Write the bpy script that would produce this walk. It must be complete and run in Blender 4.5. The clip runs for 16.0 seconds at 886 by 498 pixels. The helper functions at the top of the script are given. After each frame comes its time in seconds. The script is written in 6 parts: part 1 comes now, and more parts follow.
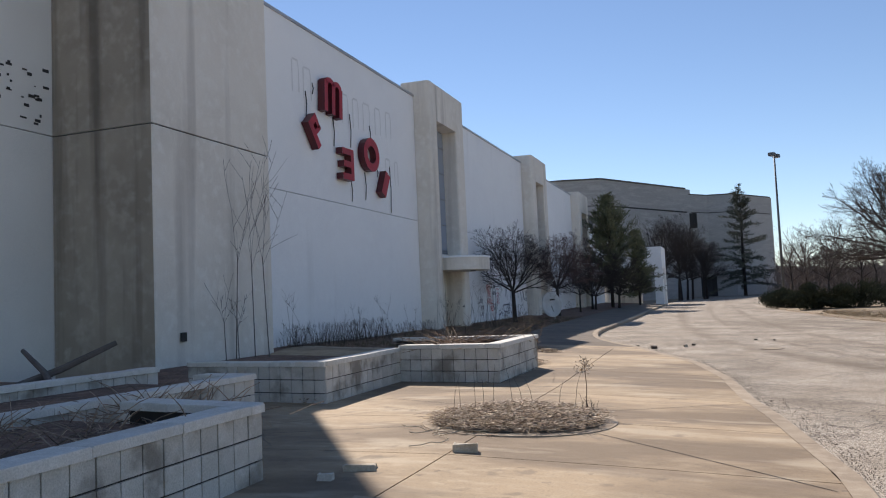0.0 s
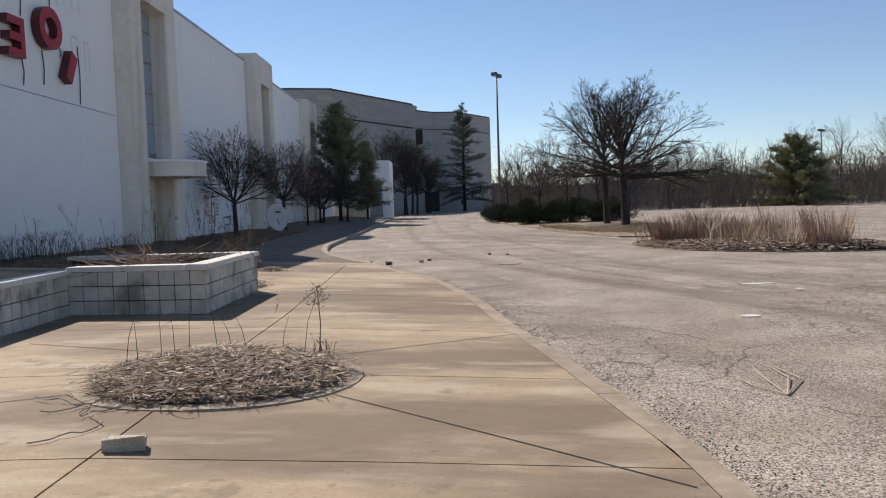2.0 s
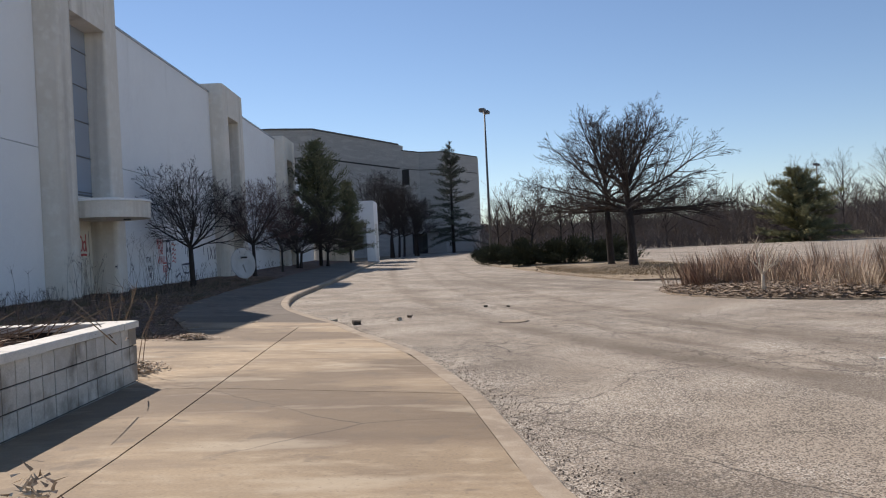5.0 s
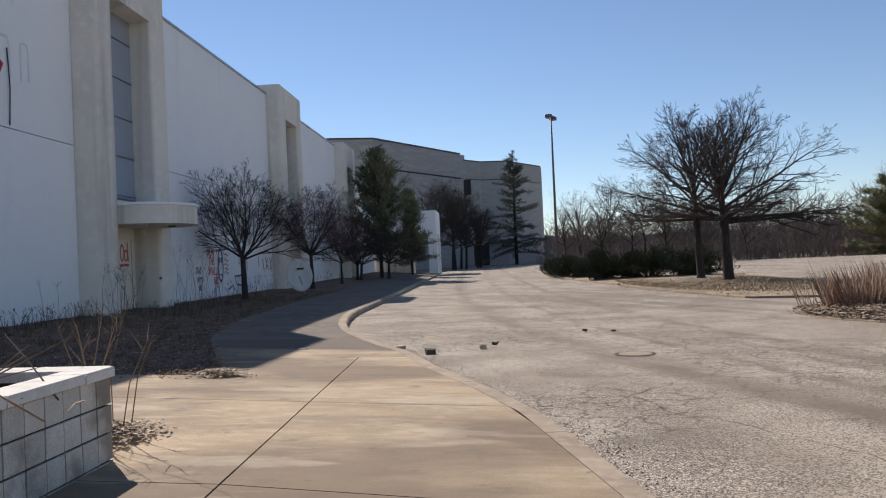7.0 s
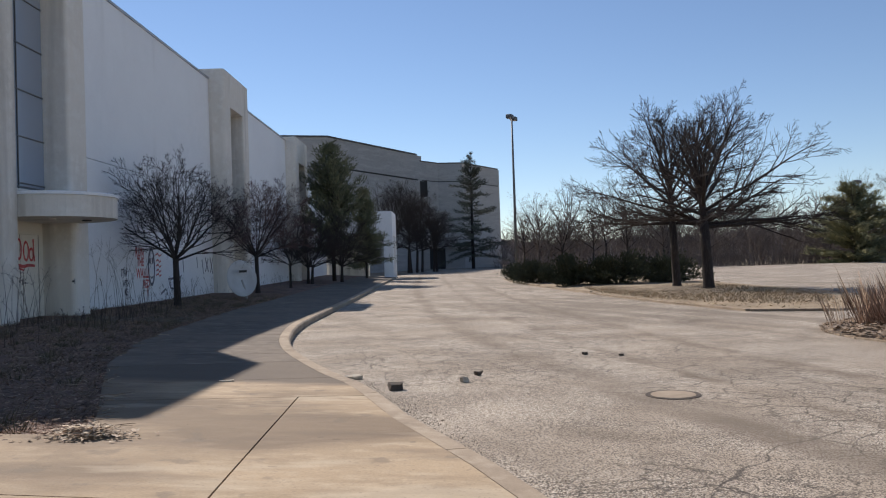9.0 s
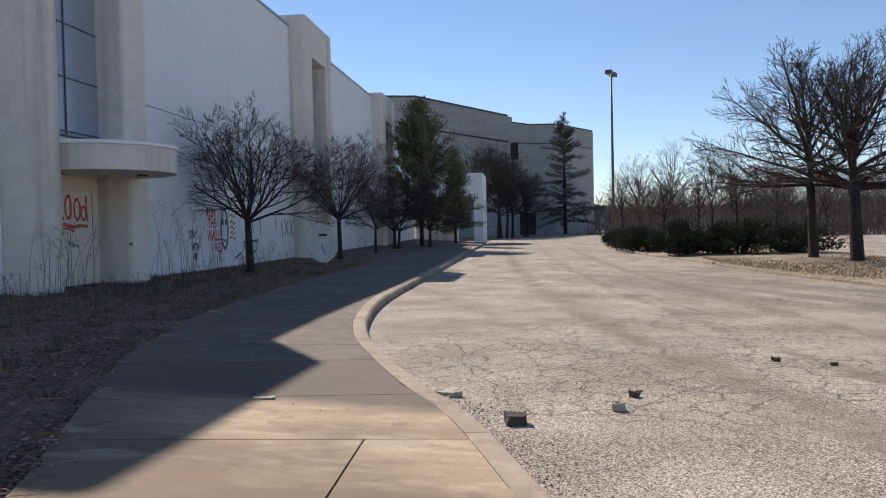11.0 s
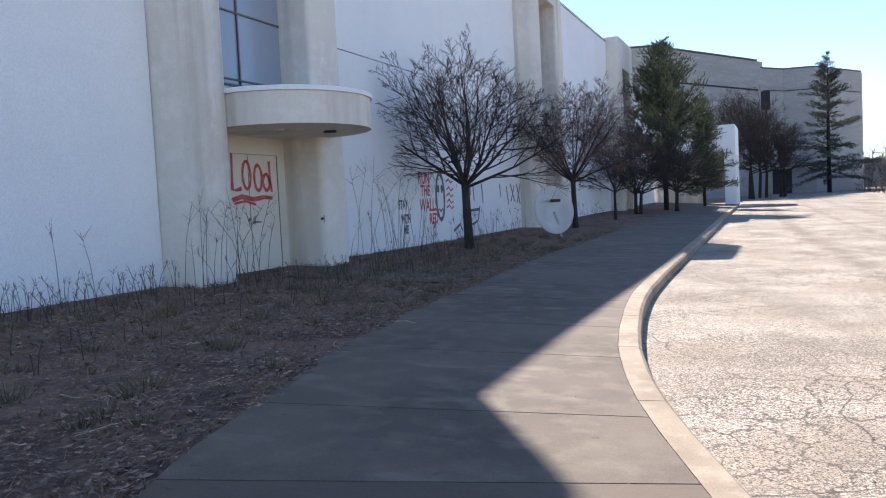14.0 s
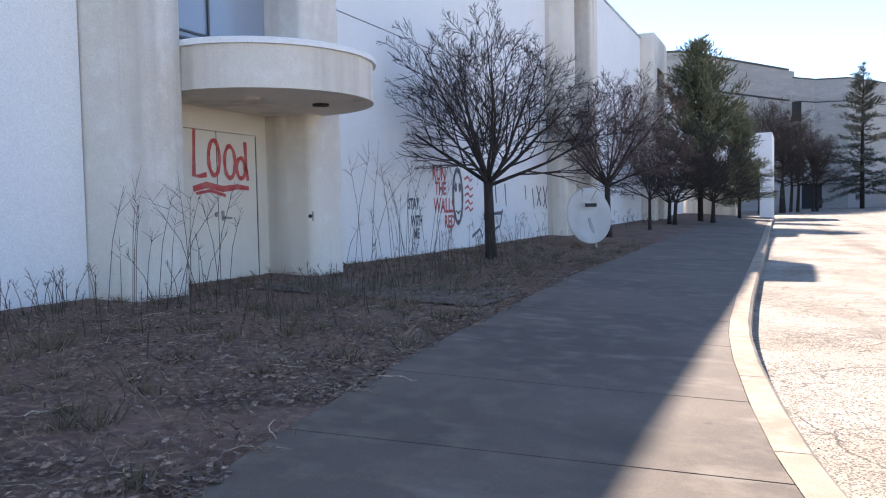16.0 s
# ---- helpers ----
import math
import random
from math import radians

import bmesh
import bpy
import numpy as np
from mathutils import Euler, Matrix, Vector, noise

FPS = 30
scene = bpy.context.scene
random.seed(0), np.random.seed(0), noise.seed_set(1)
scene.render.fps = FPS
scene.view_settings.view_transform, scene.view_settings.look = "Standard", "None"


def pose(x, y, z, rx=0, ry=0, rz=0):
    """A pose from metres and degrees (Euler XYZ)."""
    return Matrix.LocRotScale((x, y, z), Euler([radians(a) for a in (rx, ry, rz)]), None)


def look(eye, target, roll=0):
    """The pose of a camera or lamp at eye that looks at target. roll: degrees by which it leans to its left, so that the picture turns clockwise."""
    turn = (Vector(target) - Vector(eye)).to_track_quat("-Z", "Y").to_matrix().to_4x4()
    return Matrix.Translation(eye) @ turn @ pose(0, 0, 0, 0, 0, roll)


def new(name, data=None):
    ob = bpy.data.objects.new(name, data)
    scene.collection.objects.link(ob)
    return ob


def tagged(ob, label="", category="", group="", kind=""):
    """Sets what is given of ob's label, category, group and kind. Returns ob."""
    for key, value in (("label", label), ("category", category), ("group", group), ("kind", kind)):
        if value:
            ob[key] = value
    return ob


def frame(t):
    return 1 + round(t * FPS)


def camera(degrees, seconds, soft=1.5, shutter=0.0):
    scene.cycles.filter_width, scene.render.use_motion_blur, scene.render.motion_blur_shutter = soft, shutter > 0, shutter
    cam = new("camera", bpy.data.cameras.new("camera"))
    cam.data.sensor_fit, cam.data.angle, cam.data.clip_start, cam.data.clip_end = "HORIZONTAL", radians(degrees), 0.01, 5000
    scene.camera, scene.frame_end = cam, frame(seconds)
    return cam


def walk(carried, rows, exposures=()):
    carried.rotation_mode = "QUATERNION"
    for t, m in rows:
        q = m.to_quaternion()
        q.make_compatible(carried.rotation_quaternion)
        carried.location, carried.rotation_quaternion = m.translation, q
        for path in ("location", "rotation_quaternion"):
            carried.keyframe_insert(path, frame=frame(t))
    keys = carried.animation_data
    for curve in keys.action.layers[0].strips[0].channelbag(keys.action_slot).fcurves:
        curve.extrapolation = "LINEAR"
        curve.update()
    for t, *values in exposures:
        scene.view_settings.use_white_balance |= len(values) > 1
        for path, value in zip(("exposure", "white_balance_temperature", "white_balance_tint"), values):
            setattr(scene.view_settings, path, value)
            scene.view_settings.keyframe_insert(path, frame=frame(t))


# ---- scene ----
# All plan numbers below fit the camera's view, in plan units; UNIT is their metres.
UNIT = 0.92
cam = camera(58.6, 16.0, soft=1.1)
PATH = [
    (0, (0.38, 1.107, 1.693), (-0.288, 2.988, 1.828), -2.5),
    (0.5, (0.148, 1.778, 1.673), (-0.322, 3.722, 1.686), -2.3),
    (1, (-0.048, 2.487, 1.65), (-0.308, 4.469, 1.579), -2.3),
    (1.5, (-0.127, 3.24, 1.635), (-0.238, 5.235, 1.543), -2.2),
    (2, (-0.193, 4.022, 1.606), (-0.2, 6.019, 1.497), -1.9),
    (2.5, (-0.16, 4.784, 1.589), (-0.085, 6.779, 1.475), -1.5),
    (3, (-0.112, 5.606, 1.571), (0.031, 7.597, 1.448), -1.4),
    (3.5, (-0.043, 6.348, 1.567), (0.065, 8.344, 1.51), -1.9),
    (4, (0.04, 7.206, 1.565), (0.18, 9.201, 1.56), -1.0),
    (4.2, (0.059, 7.548, 1.575), (0.176, 9.544, 1.577), -1.9),
    (6.5, (-0.549, 11.701, 1.582), (-0.645, 13.699, 1.561), -1.8),
    (7, (-0.667, 12.499, 1.579), (-0.79, 14.495, 1.612), -2.6),
    (7.5, (-0.808, 13.337, 1.6), (-0.875, 15.336, 1.628), -2.7),
    (8, (-0.905, 14.075, 1.607), (-0.903, 16.074, 1.654), -2.0),
    (10.3, (-1.411, 18.228, 1.659), (-1.504, 20.225, 1.68), -1.1),
    (10.5, (-1.467, 18.566, 1.661), (-1.614, 20.561, 1.691), -0.9),
    (11, (-1.624, 19.497, 1.638), (-1.852, 21.483, 1.591), -1.3),
    (11.5, (-1.79, 20.405, 1.592), (-2.102, 22.375, 1.441), -2.4),
    (12, (-2.021, 21.291, 1.577), (-2.421, 23.241, 1.387), -2.8),
    (12.5, (-2.28, 22.169, 1.543), (-2.787, 24.093, 1.35), -3.0),
    (13, (-2.545, 23.013, 1.584), (-3.188, 24.899, 1.407), -2.8),
    (13.5, (-2.863, 23.804, 1.611), (-3.631, 25.646, 1.483), -2.6),
    (14, (-3.165, 24.642, 1.636), (-3.949, 26.478, 1.523), -2.9),
    (14.5, (-3.495, 25.483, 1.603), (-4.18, 27.358, 1.484), -3.0),
    (15, (-3.85, 26.296, 1.592), (-4.542, 28.168, 1.458), -2.7),
    (15.5, (-4.185, 27.024, 1.557), (-4.946, 28.87, 1.437), -1.9),
    (16, (-4.548, 27.782, 1.513), (-5.366, 29.604, 1.415), -1.2),
]
walk(cam, [(t, look(Vector(eye) * UNIT, Vector(target) * UNIT, roll)) for t, eye, target, roll in PATH],
     exposures=[(0.0, 0.28, 6600, 14), (2.0, 0.12, 6600, 14), (4.0, 0.1, 6600, 14), (8.0, 0.14, 6550, 14), (11.0, 0.25, 6500, 14), (12.0, 0.44, 6450, 14), (12.5, 0.6, 6400, 14), (13.0, 0.92, 6300, 15), (13.5, 1.12, 6300, 15), (14.0, 1.16, 6300, 15), (14.5, 1.08, 6300, 15), (15.2, 1.2, 6300, 15), (16.0, 1.58, 6500, 17)])

# ---- sky and sun ----
SUN = Vector((-0.666, 0.968, 1.0)).normalized()
world = bpy.data.worlds.new("sky")
scene.world = world
world.use_nodes = True
wn = world.node_tree.nodes
sky = wn.new("ShaderNodeTexSky")
sky.sky_type, sky.sun_disc = "NISHITA", False
sky.sun_elevation = math.asin(SUN.z)
sky.sun_rotation = math.atan2(SUN.x, SUN.y)
sky.altitude, sky.air_density, sky.dust_density, sky.ozone_density = 900, 1.0, 0.0, 3.0
wn["Background"].inputs["Strength"].default_value = 0.103
world.node_tree.links.new(sky.outputs[0], wn["Background"].inputs["Color"])
lamp = bpy.data.lights.new("sun", "SUN")
lamp.energy, lamp.angle, lamp.color = 5.0, radians(0.53), (1.0, 0.93, 0.83)
sun = new("sun", lamp)
sun.matrix_world = look(SUN * 60, (0, 0, 0))


# ---- materials ----
def material(name, colour, colour2=None, colour3=None, rough=0.85, big=0.6, small=12.0, bump=0.3, stretch=(1, 1, 1), metal=0.0, per_object=0.0, per_island=0.0, fine=80.0):
    """A surface mixed from two or three tones by broad and fine noise, with relief."""
    m = bpy.data.materials.new(name)
    m.use_nodes = True
    nt = m.node_tree
    bsdf = nt.nodes["Principled BSDF"]
    geo = nt.nodes.new("ShaderNodeNewGeometry")
    mapping = nt.nodes.new("ShaderNodeMapping")
    mapping.inputs["Scale"].default_value = stretch
    nt.links.new(geo.outputs["Position"], mapping.inputs["Vector"])

    def tex(scale, detail, where=mapping):
        n = nt.nodes.new("ShaderNodeTexNoise")
        n.inputs["Scale"].default_value, n.inputs["Detail"].default_value = scale, detail
        nt.links.new(where.outputs[0], n.inputs["Vector"])
        return n

    def ramp(src, a, b):
        n = nt.nodes.new("ShaderNodeMapRange")
        n.inputs["From Min"].default_value, n.inputs["From Max"].default_value = a, b
        nt.links.new(src, n.inputs["Value"])
        return n.outputs[0]

    def mix(fac, a, b):
        n = nt.nodes.new("ShaderNodeMix")
        n.data_type = "RGBA"
        for sock, value in ((n.inputs["Factor"], fac), (n.inputs["A"], a), (n.inputs["B"], b)):
            if isinstance(value, bpy.types.NodeSocket):
                nt.links.new(value, sock)
            else:
                sock.default_value = (*value, 1) if isinstance(value, tuple) else value
        return n.outputs["Result"]

    broad, grain = tex(big, 5), tex(small, 4)
    colour2 = colour2 or tuple(c * 0.8 for c in colour)
    out = mix(ramp(broad.outputs[0], 0.38, 0.62), colour, colour2)
    if colour3:
        out = mix(ramp(grain.outputs[0], 0.48, 0.72), out, colour3)
    micro = tex(fine, 3)
    shade = nt.nodes.new("ShaderNodeHueSaturation")
    nt.links.new(out, shade.inputs["Color"])
    value = ramp(micro.outputs[0], 0.25, 0.75)
    add = nt.nodes.new("ShaderNodeMath")
    add.operation = "MULTIPLY_ADD"
    add.inputs[1].default_value, add.inputs[2].default_value = 0.3, 0.85
    nt.links.new(value, add.inputs[0])
    total = add.outputs[0]
    for amount, source in ((per_object, "object"), (per_island, "island")):
        if amount:
            if source == "object":
                rnd = nt.nodes.new("ShaderNodeObjectInfo").outputs["Random"]
            else:
                rnd = geo.outputs["Random Per Island"]
            vary = nt.nodes.new("ShaderNodeMath")
            vary.operation = "MULTIPLY_ADD"
            vary.inputs[1].default_value, vary.inputs[2].default_value = amount, 1 - amount / 2
            nt.links.new(rnd, vary.inputs[0])
            prod = nt.nodes.new("ShaderNodeMath")
            prod.operation = "MULTIPLY"
            nt.links.new(total, prod.inputs[0])
            nt.links.new(vary.outputs[0], prod.inputs[1])
            total = prod.outputs[0]
    nt.links.new(total, shade.inputs["Value"])
    nt.links.new(shade.outputs[0], bsdf.inputs["Base Color"])
    bsdf.inputs["Roughness"].default_value, bsdf.inputs["Metallic"].default_value = rough, metal
    if bump:
        b = nt.nodes.new("ShaderNodeBump")
        b.inputs["Strength"].default_value, b.inputs["Distance"].default_value = bump, 0.02
        both = nt.nodes.new("ShaderNodeMath")
        nt.links.new(grain.outputs[0], both.inputs[0])
        nt.links.new(micro.outputs[0], both.inputs[1])
        nt.links.new(both.outputs[0], b.inputs["Height"])
        nt.links.new(b.outputs[0], bsdf.inputs["Normal"])
    return m


def extend(m, build):
    """Lets build(nodes, links, colour socket, position socket) put one more layer on a material's colour."""
    nt = m.node_tree
    bsdf = nt.nodes["Principled BSDF"]
    link = bsdf.inputs["Base Color"].links[0]
    src = link.from_socket
    geo = next(n for n in nt.nodes if n.bl_idname == "ShaderNodeNewGeometry")
    nt.links.new(build(nt, src, geo.outputs["Position"]), bsdf.inputs["Base Color"])
    return m


def layer(nt, src, fac, colour):
    n = nt.nodes.new("ShaderNodeMix")
    n.data_type = "RGBA"
    n.inputs["B"].default_value = (*colour, 1)
    nt.links.new(src, n.inputs["A"])
    nt.links.new(fac, n.inputs["Factor"])
    return n.outputs["Result"]


def masked(nt, pos, scale, stretch, low, high, top, detail=4, turn=0.0):
    """0 to top where a stretched noise goes from low to high."""
    turned = nt.nodes.new("ShaderNodeMapping")
    turned.inputs["Rotation"].default_value = (0, 0, turn)
    nt.links.new(pos, turned.inputs["Vector"])
    mp = nt.nodes.new("ShaderNodeMapping")
    mp.inputs["Scale"].default_value = stretch
    nt.links.new(turned.outputs[0], mp.inputs["Vector"])
    n = nt.nodes.new("ShaderNodeTexNoise")
    n.inputs["Scale"].default_value, n.inputs["Detail"].default_value = scale, detail
    nt.links.new(mp.outputs[0], n.inputs["Vector"])
    r = nt.nodes.new("ShaderNodeMapRange")
    r.inputs["From Min"].default_value, r.inputs["From Max"].default_value, r.inputs["To Max"].default_value = low, high, top
    nt.links.new(n.outputs[0], r.inputs["Value"])
    return r.outputs[0]


def cracks(nt, src, pos, scale, width, colour, warp=0.6, patchy=(0.42, 0.6)):
    """Dark lines along the edges of warped cells, only in patches."""
    n = nt.nodes.new("ShaderNodeTexNoise")
    n.inputs["Scale"].default_value, n.inputs["Detail"].default_value = scale * 2.5, 9
    nt.links.new(pos, n.inputs["Vector"])
    sc = nt.nodes.new("ShaderNodeVectorMath")
    sc.operation = "MULTIPLY_ADD"
    sc.inputs[1].default_value = (warp,) * 3
    nt.links.new(n.outputs["Color"], sc.inputs[0])
    nt.links.new(pos, sc.inputs[2])
    v = nt.nodes.new("ShaderNodeTexVoronoi")
    v.feature = "DISTANCE_TO_EDGE"
    v.voronoi_dimensions = "2D"
    v.inputs["Scale"].default_value = scale
    nt.links.new(sc.outputs[0], v.inputs["Vector"])
    r = nt.nodes.new("ShaderNodeMapRange")
    r.inputs["From Min"].default_value, r.inputs["From Max"].default_value = width, 0.0
    nt.links.new(v.outputs["Distance"], r.inputs["Value"])
    mul = nt.nodes.new("ShaderNodeMath")
    mul.operation = "MULTIPLY"
    nt.links.new(r.outputs[0], mul.inputs[0])
    nt.links.new(masked(nt, pos, 0.25, (1, 1, 1), patchy[0], patchy[1], 0.85, 2), mul.inputs[1])
    return layer(nt, src, mul.outputs[0], colour)


def chips(nt, src, pos, scale, share, colour, top, patch=None):
    """Single bits of aggregate: random cells above a share take another colour, all over or in patches."""
    v = nt.nodes.new("ShaderNodeTexVoronoi")
    v.voronoi_dimensions = "2D"
    v.inputs["Scale"].default_value = scale
    nt.links.new(pos, v.inputs["Vector"])
    r = nt.nodes.new("ShaderNodeMapRange")
    r.inputs["From Min"].default_value, r.inputs["From Max"].default_value, r.inputs["To Max"].default_value = share, min(1.0, share + 0.15), top
    nt.links.new(v.outputs["Color"], r.inputs["Value"])
    if patch:
        both = nt.nodes.new("ShaderNodeMath")
        both.operation = "MULTIPLY"
        nt.links.new(r.outputs[0], both.inputs[0])
        nt.links.new(masked(nt, pos, *patch), both.inputs[1])
        return layer(nt, src, both.outputs[0], colour)
    return layer(nt, src, r.outputs[0], colour)


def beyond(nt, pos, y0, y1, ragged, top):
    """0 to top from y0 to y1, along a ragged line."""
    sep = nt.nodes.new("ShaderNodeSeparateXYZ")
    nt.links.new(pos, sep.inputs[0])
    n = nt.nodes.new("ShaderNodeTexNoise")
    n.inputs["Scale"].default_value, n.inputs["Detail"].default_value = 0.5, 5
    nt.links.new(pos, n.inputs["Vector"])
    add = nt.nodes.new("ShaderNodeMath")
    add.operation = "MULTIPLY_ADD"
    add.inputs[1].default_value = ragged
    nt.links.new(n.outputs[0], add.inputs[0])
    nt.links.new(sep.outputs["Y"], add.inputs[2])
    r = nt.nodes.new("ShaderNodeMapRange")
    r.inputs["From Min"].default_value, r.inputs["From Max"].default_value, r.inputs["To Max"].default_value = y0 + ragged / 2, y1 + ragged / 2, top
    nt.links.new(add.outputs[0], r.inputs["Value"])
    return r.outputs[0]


PAVING = material("paving concrete", (0.41, 0.305, 0.192), (0.315, 0.232, 0.145), (0.445, 0.345, 0.23), rough=0.88, big=0.9, small=7, bump=0.18, stretch=(0.6, 1.3, 1), per_object=0.16)
extend(PAVING, lambda nt, s, p: layer(nt, s, masked(nt, p, 0.36, (0.7, 1.2, 1), 0.45, 0.55, 0.74, 9), (0.15, 0.105, 0.066)))
extend(PAVING, lambda nt, s, p: layer(nt, s, masked(nt, p, 1.2, (0.5, 1.7, 1), 0.54, 0.66, 0.45, 9), (0.15, 0.107, 0.074)))
extend(PAVING, lambda nt, s, p: layer(nt, s, masked(nt, p, 0.9, (0.6, 1.8, 1), 0.58, 0.66, 0.45, 10), (0.54, 0.455, 0.335)))
extend(PAVING, lambda nt, s, p: layer(nt, s, masked(nt, p, 3.0, (1, 1, 1), 0.62, 0.68, 0.5, 6), (0.16, 0.125, 0.09)))
extend(PAVING, lambda nt, s, p: cracks(nt, s, p, 0.12, 0.002, (0.06, 0.048, 0.036), 1.0, (0.5, 0.6)))
# Ragged stain on the walk, deepened so its colour also carries the shade.
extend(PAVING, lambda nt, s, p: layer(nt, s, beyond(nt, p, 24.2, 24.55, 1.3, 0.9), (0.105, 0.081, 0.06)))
# Darker copy of the paving: the narrow walk's shade is put into its colour.
PAVING_SHADE = material("darker concrete holding walk shade", (0.155, 0.122, 0.092), (0.11, 0.087, 0.066), (0.185, 0.15, 0.112), rough=0.9, big=0.6, small=4, bump=0.15, per_object=0.14)
extend(PAVING_SHADE, lambda nt, s, p: layer(nt, s, masked(nt, p, 0.9, (0.6, 1.4, 1), 0.55, 0.68, 0.6), (0.105, 0.083, 0.062)))
extend(PAVING_SHADE, lambda nt, s, p: layer(nt, s, masked(nt, p, 1.7, (0.7, 1.5, 1), 0.60, 0.68, 0.45, 8), (0.27, 0.23, 0.18)))
for surface in (PAVING, PAVING_SHADE):
    extend(surface, lambda nt, s, p: chips(nt, s, p, 60, 0.80, (0.14, 0.11, 0.085), 0.35))
    extend(surface, lambda nt, s, p: chips(nt, s, p, 22, 0.93, (0.07, 0.055, 0.042), 0.7))
KERB = material("kerb concrete", (0.355, 0.28, 0.20), (0.265, 0.205, 0.145), (0.40, 0.325, 0.24), rough=0.9, big=1.4, small=7, bump=0.15, per_object=0.14)
ASPHALT = material("weathered asphalt", (0.445, 0.37, 0.285), (0.35, 0.283, 0.213), (0.50, 0.425, 0.34), rough=0.92, big=0.45, small=40, bump=0.6, fine=90)
extend(ASPHALT, lambda nt, s, p: chips(nt, s, p, 85, 0.53, (0.68, 0.61, 0.515), 0.9, (0.55, (1, 1, 1), 0.40, 0.58, 1.0, 5)))
extend(ASPHALT, lambda nt, s, p: chips(nt, s, p, 80, 0.58, (0.075, 0.06, 0.046), 0.9, (0.8, (1, 1, 1), 0.42, 0.60, 1.0, 6)))
extend(ASPHALT, lambda nt, s, p: chips(nt, s, p, 100, 0.54, (0.085, 0.068, 0.052), 0.85))
extend(ASPHALT, lambda nt, s, p: layer(nt, s, masked(nt, p, 0.4, (1.5, 0.11, 1), 0.54, 0.63, 0.62, 5, radians(-20)), (0.17, 0.136, 0.10)))
extend(ASPHALT, lambda nt, s, p: layer(nt, s, masked(nt, p, 0.55, (1, 0.8, 1), 0.60, 0.70, 0.6, 6), (0.15, 0.12, 0.09)))
extend(ASPHALT, lambda nt, s, p: layer(nt, s, masked(nt, p, 0.5, (0.8, 1.0, 1), 0.62, 0.74, 0.45, 6), (0.47, 0.42, 0.35)))
extend(ASPHALT, lambda nt, s, p: cracks(nt, s, p, 0.3, 0.0045, (0.035, 0.028, 0.022), 0.9, (0.38, 0.44)))
extend(ASPHALT, lambda nt, s, p: cracks(nt, s, p, 2.4, 0.045, (0.05, 0.04, 0.032), 0.3, (0.45, 0.52)))
def track(nt, src, pos, a, b, width, colour, top):
    """A dark wheel track whose plan follows x = a + b / y, broken up by noise."""
    sep = nt.nodes.new("ShaderNodeSeparateXYZ")
    nt.links.new(pos, sep.inputs[0])

    def calc(op, *values):
        n = nt.nodes.new("ShaderNodeMath")
        n.operation = op
        for sock, v in zip(n.inputs, values):
            if isinstance(v, bpy.types.NodeSocket):
                nt.links.new(v, sock)
            else:
                sock.default_value = v
        return n.outputs[0]

    line = calc("DIVIDE", b, calc("MAXIMUM", sep.outputs["Y"], 8.0))
    off = calc("SUBTRACT", calc("SUBTRACT", sep.outputs["X"], line), a)
    warp = masked(nt, pos, 0.7, (1, 1, 1), 0.0, 1.0, 0.5, 5)
    away = calc("ABSOLUTE", calc("ADD", off, calc("SUBTRACT", warp, 0.25)))
    r = nt.nodes.new("ShaderNodeMapRange")
    r.inputs["From Min"].default_value, r.inputs["From Max"].default_value = width, width * 0.25
    nt.links.new(away, r.inputs["Value"])
    return layer(nt, src, calc("MULTIPLY", r.outputs[0], masked(nt, pos, 1.1, (1, 1, 1), 0.36, 0.58, top, 6)), colour)


for a0, b0, w0 in ((-0.64, 104.0, 0.26), (-5.1, 142.0, 0.42), (-2.6, 112.0, 0.2)):
    extend(ASPHALT, lambda nt, s, p, a0=a0, b0=b0, w0=w0: track(nt, s, p, a0, b0, w0, (0.16, 0.123, 0.088), 0.7))
WHITE = material("white wall paint", (0.90, 0.90, 0.895), (0.87, 0.87, 0.87), (0.91, 0.91, 0.905), rough=0.75, big=0.35, small=3, bump=0.1)
extend(WHITE, lambda nt, s, p: layer(nt, s, masked(nt, p, 1.2, (1, 1, 0.12), 0.62, 0.78, 0.2), (0.55, 0.54, 0.51)))
BEIGE = material("beige precast concrete", (0.80, 0.745, 0.66), (0.73, 0.675, 0.59), (0.83, 0.785, 0.71), rough=0.88, big=0.5, small=4, bump=0.18)
extend(BEIGE, lambda nt, s, p: layer(nt, s, masked(nt, p, 1.1, (1.3, 1.3, 0.07), 0.54, 0.70, 0.5), (0.34, 0.30, 0.25)))
DULL_WHITE = material("faded off-white stucco", (0.78, 0.77, 0.72), (0.72, 0.71, 0.66), rough=0.85, big=0.5, small=5, bump=0.2)
BLOCK = material("painted block", (0.61, 0.58, 0.52), (0.50, 0.465, 0.405), (0.65, 0.62, 0.57), rough=0.88, big=2.2, small=9, bump=0.5, per_object=0.20)
extend(BLOCK, lambda nt, s, p: layer(nt, s, masked(nt, p, 2.2, (1, 1, 1), 0.53, 0.66, 0.75, 6), (0.20, 0.172, 0.14)))
CAP = material("planter cap stone", (0.69, 0.66, 0.60), (0.60, 0.57, 0.51), (0.73, 0.70, 0.65), rough=0.88, big=1.6, small=9, bump=0.3, per_object=0.1)
MORTAR = material("dark mortar", (0.055, 0.045, 0.037), rough=0.95, small=30)
FAR_WALL = material("grey ribbed concrete", (0.45, 0.432, 0.405), (0.38, 0.364, 0.342), (0.49, 0.47, 0.44), rough=0.92, big=0.12, small=0.8, bump=0.1, stretch=(0.4, 0.4, 2.5), fine=6)
DARK = material("near-black for recess shade and dark parts", (0.05, 0.047, 0.045), rough=0.9)
